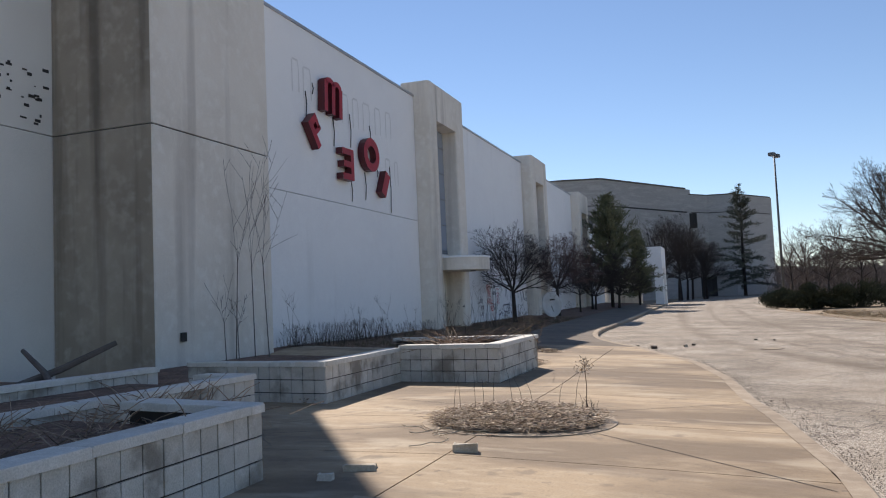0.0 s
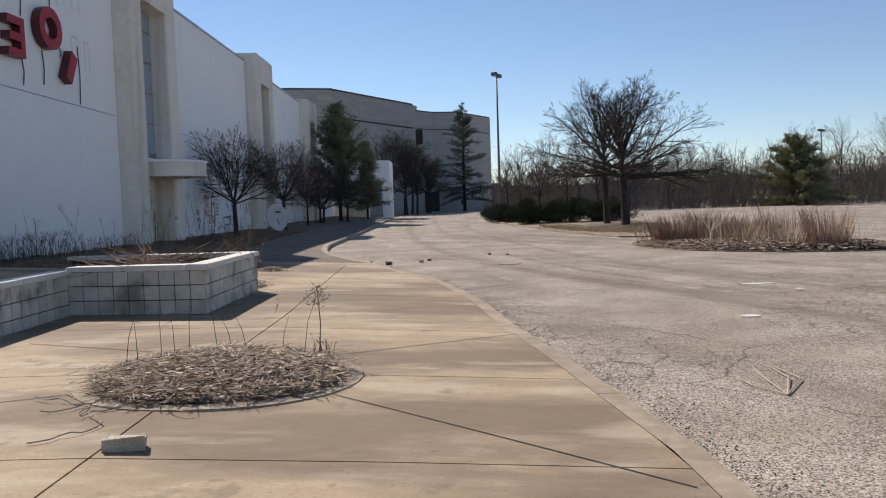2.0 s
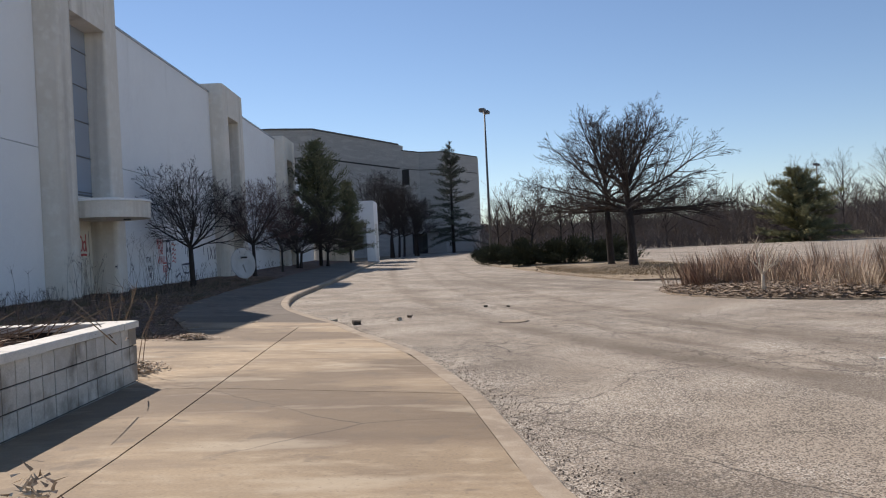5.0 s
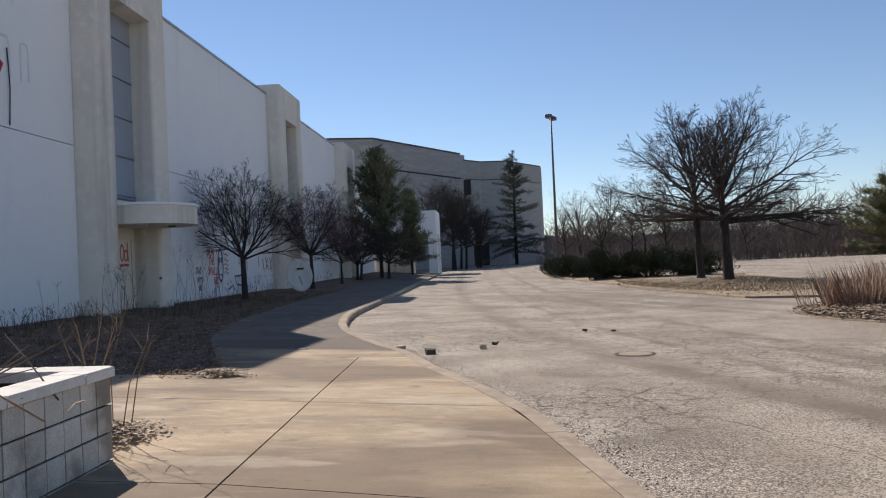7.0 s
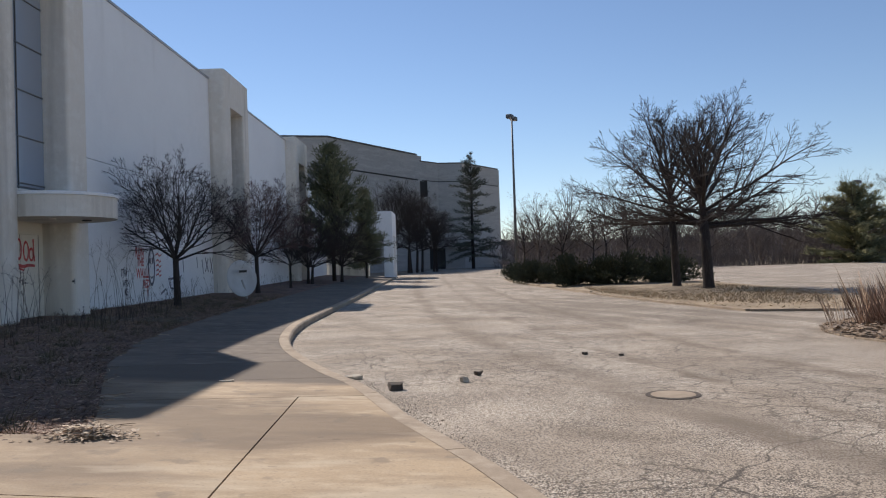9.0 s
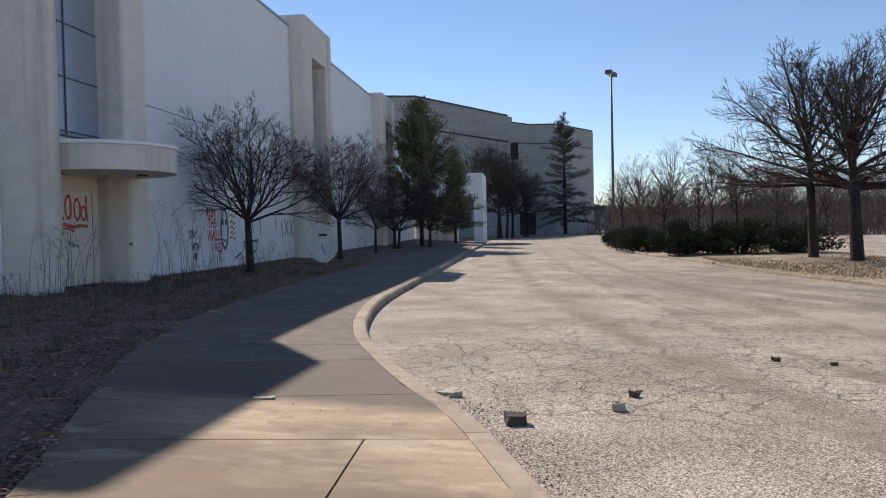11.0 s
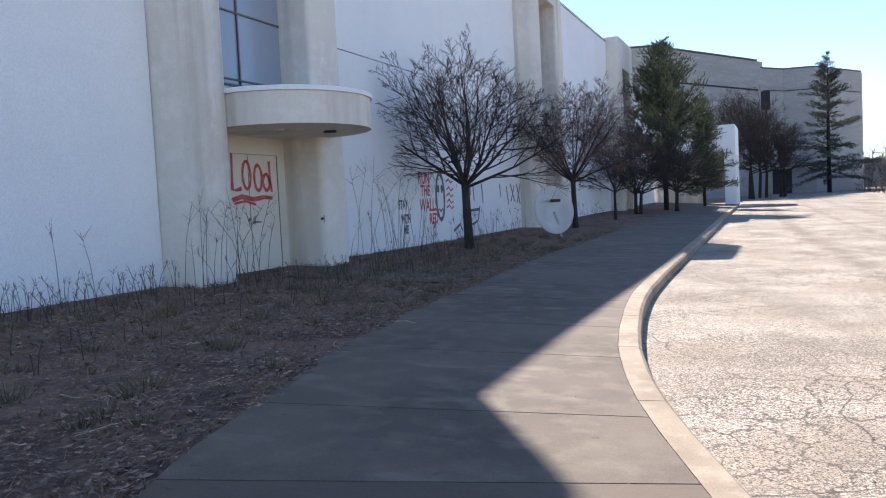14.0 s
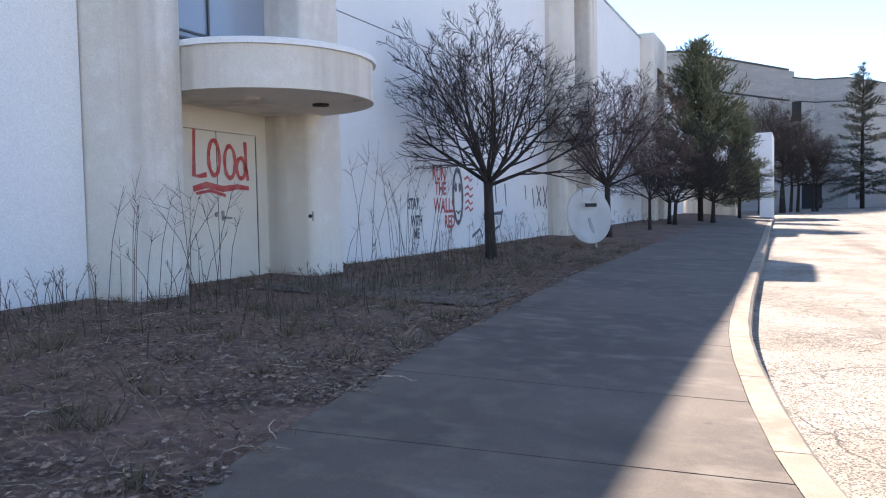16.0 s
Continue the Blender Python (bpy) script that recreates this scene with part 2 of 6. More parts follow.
COPING = material("roof edge metal", (0.45, 0.45, 0.46), rough=0.5, metal=0.4, bump=0.05)
DARK_COPING = material("dark roof edge", (0.10, 0.095, 0.09), rough=0.7)
# Backdrop colour is lightened: distance haze is painted into it.
FAR_WOOD = material("hazed distant woods", (0.33, 0.29, 0.268), (0.25, 0.215, 0.20), (0.38, 0.34, 0.315), rough=0.97, big=0.25, small=1.6, bump=0.0, stretch=(1, 1, 0.2), fine=5)
SOIL = material("dark soil with rotted litter", (0.21, 0.125, 0.09), (0.11, 0.066, 0.049), (0.30, 0.20, 0.142), rough=0.97, big=1.5, small=14, bump=0.9)
MULCH = material("leaf mulch", (0.19, 0.14, 0.098), (0.12, 0.085, 0.06), (0.28, 0.22, 0.155), rough=0.95, big=4, small=30, bump=0.9)
LEAF = material("dead leaf", (0.33, 0.25, 0.175), (0.21, 0.145, 0.10), (0.45, 0.37, 0.28), rough=0.9, big=9, small=40, bump=0.1, per_island=0.9)
LEAF_DARK = material("darker dead leaf", (0.27, 0.175, 0.125), (0.12, 0.075, 0.055), (0.40, 0.30, 0.22), rough=0.9, big=9, small=40, bump=0.1, per_island=1.0)
STEM = material("dry stem", (0.30, 0.22, 0.15), (0.20, 0.13, 0.085), rough=0.9, big=3, small=20, bump=0.1, per_island=0.7)
STALK = material("bleached stalk", (0.50, 0.40, 0.29), (0.26, 0.175, 0.12), (0.60, 0.53, 0.42), rough=0.9, big=9, small=40, bump=0.1, per_island=0.9)
WEED = material("dark dead weed", (0.10, 0.078, 0.062), (0.065, 0.05, 0.042), rough=0.95, big=3, small=20, bump=0.1, per_island=0.6)
TUFT = material("dull winter grass", (0.13, 0.11, 0.065), (0.19, 0.14, 0.09), (0.085, 0.09, 0.045), rough=0.9, big=0.7, small=9, bump=0.0, per_island=0.7)
REED = material("reddish dry reed", (0.27, 0.175, 0.125), (0.42, 0.32, 0.225), (0.17, 0.10, 0.075), rough=0.9, big=0.8, small=9, bump=0.0, per_island=0.8)
BLEACHED = material("bleached bare wood", (0.66, 0.58, 0.46), (0.52, 0.44, 0.34), rough=0.9, big=6, small=20, bump=0.1)
ISLAND = material("dry island earth with grass", (0.34, 0.265, 0.175), (0.22, 0.165, 0.11), (0.42, 0.335, 0.225), rough=0.97, big=0.8, small=12, bump=0.6)
STRAW = material("straw grass", (0.36, 0.275, 0.17), (0.27, 0.20, 0.12), rough=0.9, big=2, small=10, bump=0.0, per_island=0.7)
BARK = material("dark bark", (0.040, 0.031, 0.027), (0.026, 0.020, 0.018), (0.06, 0.049, 0.043), rough=0.95, big=4, small=18, bump=0.8, stretch=(1, 1, 0.25))
BARK_GREY = material("grey brown bark", (0.16, 0.135, 0.12), (0.11, 0.092, 0.08), rough=0.95, big=4, small=18, bump=0.5)
TWIG = material("thin twigs", (0.052, 0.040, 0.035), (0.036, 0.028, 0.025), rough=0.95, big=2, small=10, bump=0.0)
TWIG_RED = material("reddish thin twigs", (0.155, 0.10, 0.088), (0.11, 0.075, 0.068), rough=0.95, big=2, small=10, bump=0.0)
FAR_TWIG = material("far bare branches", (0.15, 0.122, 0.108), (0.10, 0.082, 0.073), rough=0.95, big=0.3, small=2, bump=0.0, per_island=0.5)
NEEDLE = material("pine needles", (0.115, 0.122, 0.064), (0.075, 0.083, 0.046), (0.18, 0.175, 0.09), rough=0.85, big=1.5, small=9, bump=0.0, per_island=0.7)
NEEDLE_DARK = material("dark spruce needles", (0.10, 0.103, 0.072), (0.07, 0.074, 0.054), rough=0.9, big=1.5, small=9, bump=0.0, per_island=0.6)
JUNIPER = material("juniper foliage", (0.058, 0.062, 0.03), (0.036, 0.041, 0.022), (0.09, 0.085, 0.04), rough=1.0, big=1.2, small=8, bump=0.0, per_island=0.5)
CEDAR = material("cedar foliage", (0.27, 0.245, 0.115), (0.19, 0.185, 0.09), rough=0.9, big=0.6, small=4, bump=0.0, per_island=0.7)
DRY_GROUND = material("dry winter field", (0.28, 0.22, 0.15), (0.20, 0.155, 0.105), (0.33, 0.27, 0.19), rough=0.97, big=0.08, small=1.2, bump=0.3, fine=20)
RED = material("red sign plastic", (0.42, 0.008, 0.022), (0.33, 0.006, 0.018), rough=0.6, big=2, small=9, bump=0.05)
RED_DARK = material("dark red sign edge", (0.10, 0.008, 0.014), rough=0.4, bump=0.05)
GREY_MARK = material("ghost lettering grime", (0.76, 0.76, 0.755), (0.70, 0.70, 0.69), rough=0.8, big=3, small=9, bump=0.05)
CABLE = material("black cable", (0.03, 0.03, 0.03), rough=0.6, bump=0.0)
DOOR = material("cream door paint", (0.78, 0.735, 0.64), (0.73, 0.685, 0.60), rough=0.55, big=1.2, small=6, bump=0.05)
STEEL = material("dull steel", (0.35, 0.34, 0.32), rough=0.4, metal=0.8, bump=0.03)
POLE = material("painted lamp pole", (0.14, 0.145, 0.15), rough=0.6, metal=0.3, bump=0.03)
SPRAY_RED = material("red spray paint", (0.50, 0.06, 0.055), (0.58, 0.15, 0.14), rough=0.6, big=6, small=20, bump=0.0)
SPRAY_BLACK = material("black spray paint", (0.09, 0.09, 0.11), (0.16, 0.16, 0.19), rough=0.6, big=6, small=20, bump=0.0)
STONE = material("broken cap stone", (0.56, 0.49, 0.38), (0.44, 0.38, 0.29), (0.62, 0.56, 0.46), rough=0.95, big=5, small=22, bump=0.6, per_object=0.2)
# Tower face turned from the sun: real streaks, plus its shade in the brown.
SHADED_STAIN = material("stained brown concrete with painted shade", (0.42, 0.355, 0.275), (0.34, 0.285, 0.22), (0.47, 0.405, 0.33), rough=0.9, big=0.6, small=4, bump=0.18)
extend(SHADED_STAIN, lambda nt, s, p: layer(nt, s, masked(nt, p, 1.3, (1.3, 1.3, 0.07), 0.52, 0.68, 0.7), (0.12, 0.098, 0.075)))
ROCK = material("broken concrete", (0.105, 0.084, 0.066), (0.07, 0.056, 0.045), rough=0.95, big=6, small=25, bump=0.7)
GRIT = material("loose asphalt grit", (0.24, 0.19, 0.145), (0.12, 0.095, 0.073), rough=0.95, big=6, small=25, bump=0.5, per_island=0.8)
STRING = material("pale cord", (0.5, 0.42, 0.31), rough=0.9, bump=0.0)
DISH = material("grey dish paint", (0.56, 0.56, 0.55), (0.48, 0.48, 0.47), rough=0.6, big=2, small=9, bump=0.05)
GLASS = bpy.data.materials.new("dusty window glass")
GLASS.use_nodes = True
gb = GLASS.node_tree.nodes["Principled BSDF"]
gb.inputs["Base Color"].default_value = (0.30, 0.34, 0.40, 1)
gb.inputs["Roughness"].default_value, gb.inputs["Specular IOR Level"].default_value = 0.18, 0.9


# ---- building tools ----
class Mesh:
    """Vertices and faces gathered for one mesh."""

    def __init__(self):
        self.v, self.f = [], []

    def add(self, verts, faces):
        n = len(self.v)
        self.v += [tuple(p) for p in verts]
        self.f += [tuple(i + n for i in f) for f in faces]
        return self

    def box(self, x0, x1, y0, y1, z0, z1, c=0.0):
        """A box, with its upright and top edges cut by c."""
        if c:
            return self.prism([(x0 + c, y0), (x1 - c, y0), (x1, y0 + c), (x1, y1 - c), (x1 - c, y1), (x0 + c, y1), (x0, y1 - c), (x0, y0 + c)], z0, z1, c)
        return self.prism([(x0, y0), (x1, y0), (x1, y1), (x0, y1)], z0, z1)

    def prism(self, poly, z0, z1, c=0.0):
        """An upright prism over a counter-clockwise outline; c cuts its top edge."""
        k = len(poly)
        mx, my = sum(p[0] for p in poly) / k, sum(p[1] for p in poly) / k
        rings = [[(x, y, z0) for x, y in poly], [(x, y, z1 - c) for x, y in poly]]
        if c:
            rings.append([(x + (mx - x) * min(1, c / max(0.01, math.hypot(mx - x, my - y))), y + (my - y) * min(1, c / max(0.01, math.hypot(mx - x, my - y))), z1) for x, y in poly])
        faces = [tuple(range(k - 1, -1, -1))]
        for r in range(len(rings) - 1):
            faces += [(r * k + i, r * k + (i + 1) % k, (r + 1) * k + (i + 1) % k, (r + 1) * k + i) for i in range(k)]
        faces.append(tuple((len(rings) - 1) * k + i for i in range(k)))
        return self.add([p for r in rings for p in r], faces)

    def tube(self, pts, radii, sides=5, cap=True):
        """A round bar along points."""
        n0 = len(self.v)
        last = len(pts) - 1
        for i, p in enumerate(pts):
            a, b = pts[max(0, i - 1)], pts[min(last, i + 1)]
            dx, dy, dz = b[0] - a[0], b[1] - a[1], b[2] - a[2]
            ln = math.sqrt(dx * dx + dy * dy + dz * dz) or 1
            dx, dy, dz = dx / ln, dy / ln, dz / ln
            if abs(dz) < 0.9:
                h = math.hypot(dx, dy)
                ux, uy, uz = -dy / h, dx / h, 0.0
            else:
                h = math.hypot(dx, dz)
                ux, uy, uz = dz / h, 0.0, -dx / h
            wx, wy, wz = dy * uz - dz * uy, dz * ux - dx * uz, dx * uy - dy * ux
            r = radii[i]
            for s in range(sides):
                c, q = math.cos(6.2832 * s / sides) * r, math.sin(6.2832 * s / sides) * r
                self.v.append((p[0] + ux * c + wx * q, p[1] + uy * c + wy * q, p[2] + uz * c + wz * q))
        for i in range(last):
            for s in range(sides):
                a, b = n0 + i * sides + s, n0 + i * sides + (s + 1) % sides
                self.f.append((a, b, b + sides, a + sides))
        if cap:
            self.f.append(tuple(n0 + last * sides + s for s in range(sides)))
            self.f.append(tuple(n0 + s for s in range(sides - 1, -1, -1)))
        return self

    def grid(self, xs, ys, height):
        """A sheet over a grid."""
        nx = len(xs)
        return self.add([(x, y, height(x, y)) for y in ys for x in xs],
                        [(j * nx + i, j * nx + i + 1, (j + 1) * nx + i + 1, (j + 1) * nx + i) for j in range(len(ys) - 1) for i in range(nx - 1)])

    def data(self, name, mat, smooth=False):
        me = bpy.data.meshes.new(name)
        me.from_pydata(self.v, [], self.f)
        if smooth:
            me.polygons.foreach_set("use_smooth", [True] * len(me.polygons))
        me.materials.append(mat)
        me.update()
        return me


def part(name, mesh, mat, parent=None, label="", smooth=False):
    ob = new(name, mesh.data(name, mat, smooth) if isinstance(mesh, Mesh) else mesh)
    if parent:
        ob.parent = parent
        ob.matrix_parent_inverse = Matrix.Translation(parent.location).inverted() if parent.parent is None else Matrix()
    return tagged(ob, label)


def thing(name, at, label, category, group="", kind=""):
    ob = new(name)
    ob.location = at
    return tagged(ob, label, category, group, kind)


def curve(points):
    """A smooth function through (y, x) pairs."""
    ys, xs = [p[0] for p in points], [p[1] for p in points]
    return lambda y: float(np.interp(y, ys, xs))


edge = curve([(-30, 1.7), (0, 1.6), (8.8, 1.42), (10.6, 1.2), (12.3, 1.0), (14, 0.72), (17.2, 0.4), (20.5, -0.23), (22.1, -0.74), (24.1, -1.5), (25.6, -1.95), (26.45, -2.24), (27.0, -2.5), (27.4, -2.72), (28.7, -3.24), (29.8, -3.66), (30.65, -3.96), (31.4, -4.18), (32.4, -4.42), (33.5, -4.61), (35.1, -4.83), (36.4, -4.96), (37.5, -5.03), (40, -5.12), (43.5, -5.2), (47.9, -5.28), (55.5, -5.43), (72, -5.8), (102, -6.26), (140, -6.6)])
bed_edge = curve([(22.4, -4.3), (23.2, -4.45), (24.1, -4.8), (25.8, -5.5), (28.3, -6.5), (31.2, -7.25), (34, -7.6), (36.5, -7.8), (41, -8.2), (46, -8.4), (52, -8.6), (69, -9.0), (101, -9.6)])
lip = curve([(-30, 0.03), (20, 0.03), (26, 0.05), (30, 0.08), (33, 0.14), (36, 0.16), (140, 0.16)])
fall = curve([(-30, 0.0), (50, 0.0), (110, 0.36), (200, 0.8), (400, 0.8)])
slope_end = curve([(-30, 3.4), (18.5, 3.4), (23.5, 16.0), (140, 16.0)])


def ground_z(x, y):
    """Height of the paved and planted ground beside the building."""
    return fall(y) + lip(y) + 0.045 * min(max(0.0, edge(y) - x), slope_end(y)) + (0.004 * (y - 45) * min(1, max(0, edge(y) - x) / 7) if y > 45 else 0)


rng = random.Random(5)

# ---- ground, road, pavement ----
def spaced(a, b, near, step, grow):
    """Values from a to b, step apart round near and wider further off."""
    out, s, v = [near], step, near
    while v < b:
        v, s = v + s, s * grow
        out.append(min(v, b))
    s, v = step, near
    while v > a:
        v, s = v - s, s * grow
        out.insert(0, max(v, a))
    return out


def land(x, y):
    far = math.hypot(x, y)
    return fall(y) - 0.06 + 0.5 * max(0, noise.noise((x * 0.02, y * 0.02, 0))) * min(1, max(0, (far - 130) / 60))


ob = part("ground", Mesh().grid(spaced(-3000, 3000, 0, 6, 1.35), spaced(-3000, 3000, 40, 6, 1.35), land), DRY_GROUND)
tagged(ob, "dry brown winter field round the car park", "ground", kind="structure")
lot = Mesh()
lot_ys = [y * 2.0 for y in range(-20, 50)]
for i in range(len(lot_ys) - 1):
    y0, y1 = lot_ys[i], lot_ys[i + 1]
    cols = [0, 1, 3, 6, 10, 16, 25, 40, 60, 90]
    for j in range(len(cols) - 1):
        quad = []
        for yy, cc in ((y0, cols[j]), (y0, cols[j + 1]), (y1, cols[j + 1]), (y1, cols[j])):
            quad.append((edge(yy) - 0.15 + cc, yy, fall(yy) + 0.012 * noise.noise((cc * 0.3, yy * 0.3, 2))))
        lot.add(quad, [(0, 1, 2, 3)])
lot.add([(-6.5, 98, fall(98)), (30, 98, fall(98)), (30, 150, fall(150)), (-6.5, 172, fall(172))], [(0, 1, 2, 3)])
ob = part("road", lot, ASPHALT)
tagged(ob, "pale weathered asphalt car park with cracks and dark tyre streaks", "asphalt", kind="structure")

# soil below the paving and in the beds
base = Mesh()
ys = [-20 + i * 1.0 for i in range(116)]
for i in range(len(ys) - 1):
    for j in range(8):
        quad = []
        for yy, k in ((ys[i], j), (ys[i], j + 1), (ys[i + 1], j + 1), (ys[i + 1], j)):
            x = -15.3 + (edge(yy) - 0.05 + 15.3) * k / 8
            quad.append((x, yy, ground_z(x, yy) - 0.05))
        base.add(quad, [(0, 1, 2, 3)])
ob = part("subsoil", base, SOIL)
tagged(ob, "dark earth under the paving", "soil", kind="structure")

pavement = thing("pavement", (0, 0, 0), "stained tan concrete walk cut into slabs", "pavement", kind="structure")
BAND = 0.24
long_joint = curve([(-30, -2.2), (8, -2.34), (15, -2.44), (20, -2.66), (25.3, -2.91)])


def slab(line0, line1, left, right, rows=4):
    """A paving slab between two cross joints and two side lines."""
    m, gap = Mesh(), 0.008
    top = []
    for j in range(rows + 1):
        for i in range(3):
            u, v = i / 2, j / rows
            x = (left(12) + right(12)) / 2
            y = 0
            for _ in range(6):
                y = (line0(x) + gap) * (1 - v) + (line1(x) - gap) * v
                x = (left(y) + gap) * (1 - u) + (right(y) - gap) * u
            top.append((x, y, ground_z(x, y)))
    faces = [(j * 3 + i, j * 3 + i + 1, j * 3 + i + 4, j * 3 + i + 3) for j in range(rows) for i in range(2)]
    n = len(top)
    rim = [0, 1, 2] + [j * 3 + 2 for j in range(1, rows + 1)] + [rows * 3 + 1, rows * 3] + [j * 3 for j in range(rows - 1, 0, -1)]
    low = [(top[k][0], top[k][1], top[k][2] - 0.05) for k in rim]
    faces += [(rim[k], n + k, n + (k + 1) % len(rim), rim[(k + 1) % len(rim)]) for k in range(len(rim))]
    return m.add(top + low, faces)


crosses = [(-14, 0), (-10, 0), (-6.5, 0), (-3, 0), (0.2, -0.01), (3, -0.02), (5.8, -0.02), (8.55, -0.03), (10.95, -0.04), (13.6, -0.08), (17.3, -0.16), (20.75, -0.07), (25.85, 0.21), (27.9, 0.33), (30.3, 0.38), (31.1, 0.24), (32.6, 0.14), (34.1, 0.12)]
v = 35.9
while v < 94:
    crosses.append((v, 0.05))
    v += 1.65
kerb_side = lambda y: edge(y) - (BAND - 0.014) * math.hypot(1, (edge(y + 0.2) - edge(y - 0.2)) / 0.4)
for (c0, s0), (c1, s1) in zip(crosses[:-1], crosses[1:]):
    line0 = lambda x, c=c0, s=s0: c + s * x
    line1 = lambda x, c=c1, s=s1: c + s * x
    if c1 < 30.5:
        if c0 > 25:
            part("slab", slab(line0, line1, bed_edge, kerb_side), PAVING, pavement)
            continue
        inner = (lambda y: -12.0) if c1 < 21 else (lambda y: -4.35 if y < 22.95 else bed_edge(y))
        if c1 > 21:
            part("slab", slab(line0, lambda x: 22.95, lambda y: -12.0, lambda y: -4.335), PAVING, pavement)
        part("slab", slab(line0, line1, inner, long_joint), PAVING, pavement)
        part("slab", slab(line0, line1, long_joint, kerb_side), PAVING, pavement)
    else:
        # These slabs take the copy with shade in its colour.
        part("slab", slab(line0, line1, bed_edge, kerb_side), PAVING_SHADE, pavement)

kerb = thing("kerb", (0, 0, 0), "worn concrete kerb band along the walk", "kerb", kind="structure")
v = -14.0
while v < 94:
    step = 3.05 if v < 26 else 1.9
    m = Mesh()
    n = 6
    for j in range(n + 1):
        y = v + 0.006 + (step - 0.012) * j / n
        e = edge(y)
        slope = (edge(y + 0.2) - edge(y - 0.2)) / 0.4
        nx, ny = 1 / math.hypot(1, slope), -slope / math.hypot(1, slope)
        z = ground_z(e, y)
        for off, zz in ((-BAND + 0.01, z + 0.012), (-0.035, z + 0.004), (0.0, z - 0.03), (0.012, fall(y) - 0.10)):
            m.v.append((e + nx * off, y + ny * off, zz))
    m.f = [(j * 4 + i, j * 4 + i + 1, j * 4 + i + 5, j * 4 + i + 4) for j in range(n) for i in range(3)]
    m.f += [(0, 1, 2, 3), (n * 4 + 3, n * 4 + 2, n * 4 + 1, n * 4)]
    part("kerbstone", m, KERB, kerb)
    v += step


def groove(points, width=0.014):
    """A saw cut filled with dirt, laid along the ground."""
    m = Mesh()
    for k in range(len(points) - 1):
        a, b = Vector(points[k]), Vector(points[k + 1])
        side = Vector((-(b - a).y, (b - a).x)).normalized() * width / 2
        for i in range(8):
            p, q = a.lerp(b, i / 8), a.lerp(b, (i + 1) / 8)
            m.add([(*(w + s), ground_z(*(w + s)) + 0.004) for w, s in ((p, -side), (q, -side), (q, side), (p, side))], [(0, 1, 2, 3)])
    return m


for pts in ([(-1.25, 10.35), (1.12, 8.2)], [(-1.27, 11.96), (0.62, 13.45)], [(-3.3, 12.2), (-5.0, 13.0)], [(-3.3, 10.3), (-5.0, 9.6)]):
    part("saw_cut", groove(pts), MORTAR, pavement)

# ---- mall building ----
WALL_X, PIER_X, ROOF_Z = -12.9, -12.1, 11.4


def long_wall(name, y0, y1, z0, z1, x=WALL_X, split=5.53, mat=WHITE, label=""):
    """A painted wall of a lower and an upper panel with an open joint, and a metal roof edge."""
    w = thing(name, (x, y0, z0), label, "wall", kind="structure")
    part("lower_panel", Mesh().box(x - 0.35, x, y0, y1, z0, split - 0.012), mat, w)
    part("upper_panel", Mesh().box(x - 0.35, x + 0.004, y0, y1, split + 0.012, z1), mat, w)
    part("joint_backing", Mesh().box(x - 0.33, x - 0.05, y0 + 0.01, y1 - 0.01, split - 0.02, split + 0.02), DARK, w)
    part("coping", Mesh().box(x - 0.4, x + 0.05, y0, y1, z1 + 0.002, z1 + 0.10), COPING, w, "thin grey metal roof edge")
    return w


long_wall("wall_1", 21.22, 35.18, -0.2, ROOF_Z, label="tall white painted wall in shade with a level joint")
long_wall("wall_2", 40.27, 55.83, -0.2, ROOF_Z, label="tall white painted wall with spray-painted writing")
long_wall("wall_3", 60.77, 74.98, -0.2, ROOF_Z - 0.15, label="tall white painted wall behind bare trees")
long_wall("wall_4", 80.0, 94.0, -0.2, 9.0, label="lower white wall behind the pine")
TOWER_TOP = 18.0
t = thing("wall_tower", (PIER_X, 16.15, 0), "weathered beige concrete tower with dark run-off stains", "wall", kind="structure")
for name, z0, z1 in (("lower_panel", -0.2, 6.205), ("upper_panel", 6.235, 12.2), ("top_panel", 12.23, TOWER_TOP)):
    part(name, Mesh().box(-19.0, PIER_X, 16.15, 21.2, z0, z1, 0.03), BEIGE, t)
part("joint_backing", Mesh().box(-18.9, PIER_X - 0.05, 16.2, 21.15, 6.19, 12.24), DARK, t)
# Thin panels darken this side; part of the brown is painted shade.
for z0, z1 in ((-0.2, 6.2), (6.24, 12.2), (12.24, TOWER_TOP - 0.05)):
    part("stained_face", Mesh().box(-15.1, PIER_X - 0.03, 16.142, 16.152, z0, z1), SHADED_STAIN, t, "streaked brown face of the tower, its shade in the colour")
part("outlet_box", Mesh().box(PIER_X + 0.003, PIER_X + 0.06, 17.0, 17.2, 1.02, 1.24, 0.01), DARK, t, "small black outlet box")
long_wall("wall_left", -24.0, 16.12, -0.2, 13.0, x=-15.1, split=6.22, mat=DULL_WHITE, label="faded off-white wall with marks of removed letters")
body = Mesh().box(-60, -13.8, 16.4, 94, -0.2, 10.9).box(-60, -15.5, -24, 16.3, -0.2, 12.5)
ob = part("roof", body, DARK_COPING)
tagged(ob, "flat roof and core of the closed mall", "roof", kind="structure")


def rounded(y0, y1, x_back, x_front, r0, r1):
    """Outline of a pier whose two front corners are rounded."""
    pts = [(x_back, y0)]
    for k in range(6):
        a = math.pi / 2 * k / 5
        pts.append((x_front - r0 + r0 * math.sin(a), y0 + r0 - r0 * math.cos(a)))
    for k in range(6):
        a = math.pi / 2 * k / 5
        pts.append((x_front - r1 + r1 * math.cos(a), y1 - r1 + r1 * math.sin(a)))
    return pts + [(x_back, y1)]


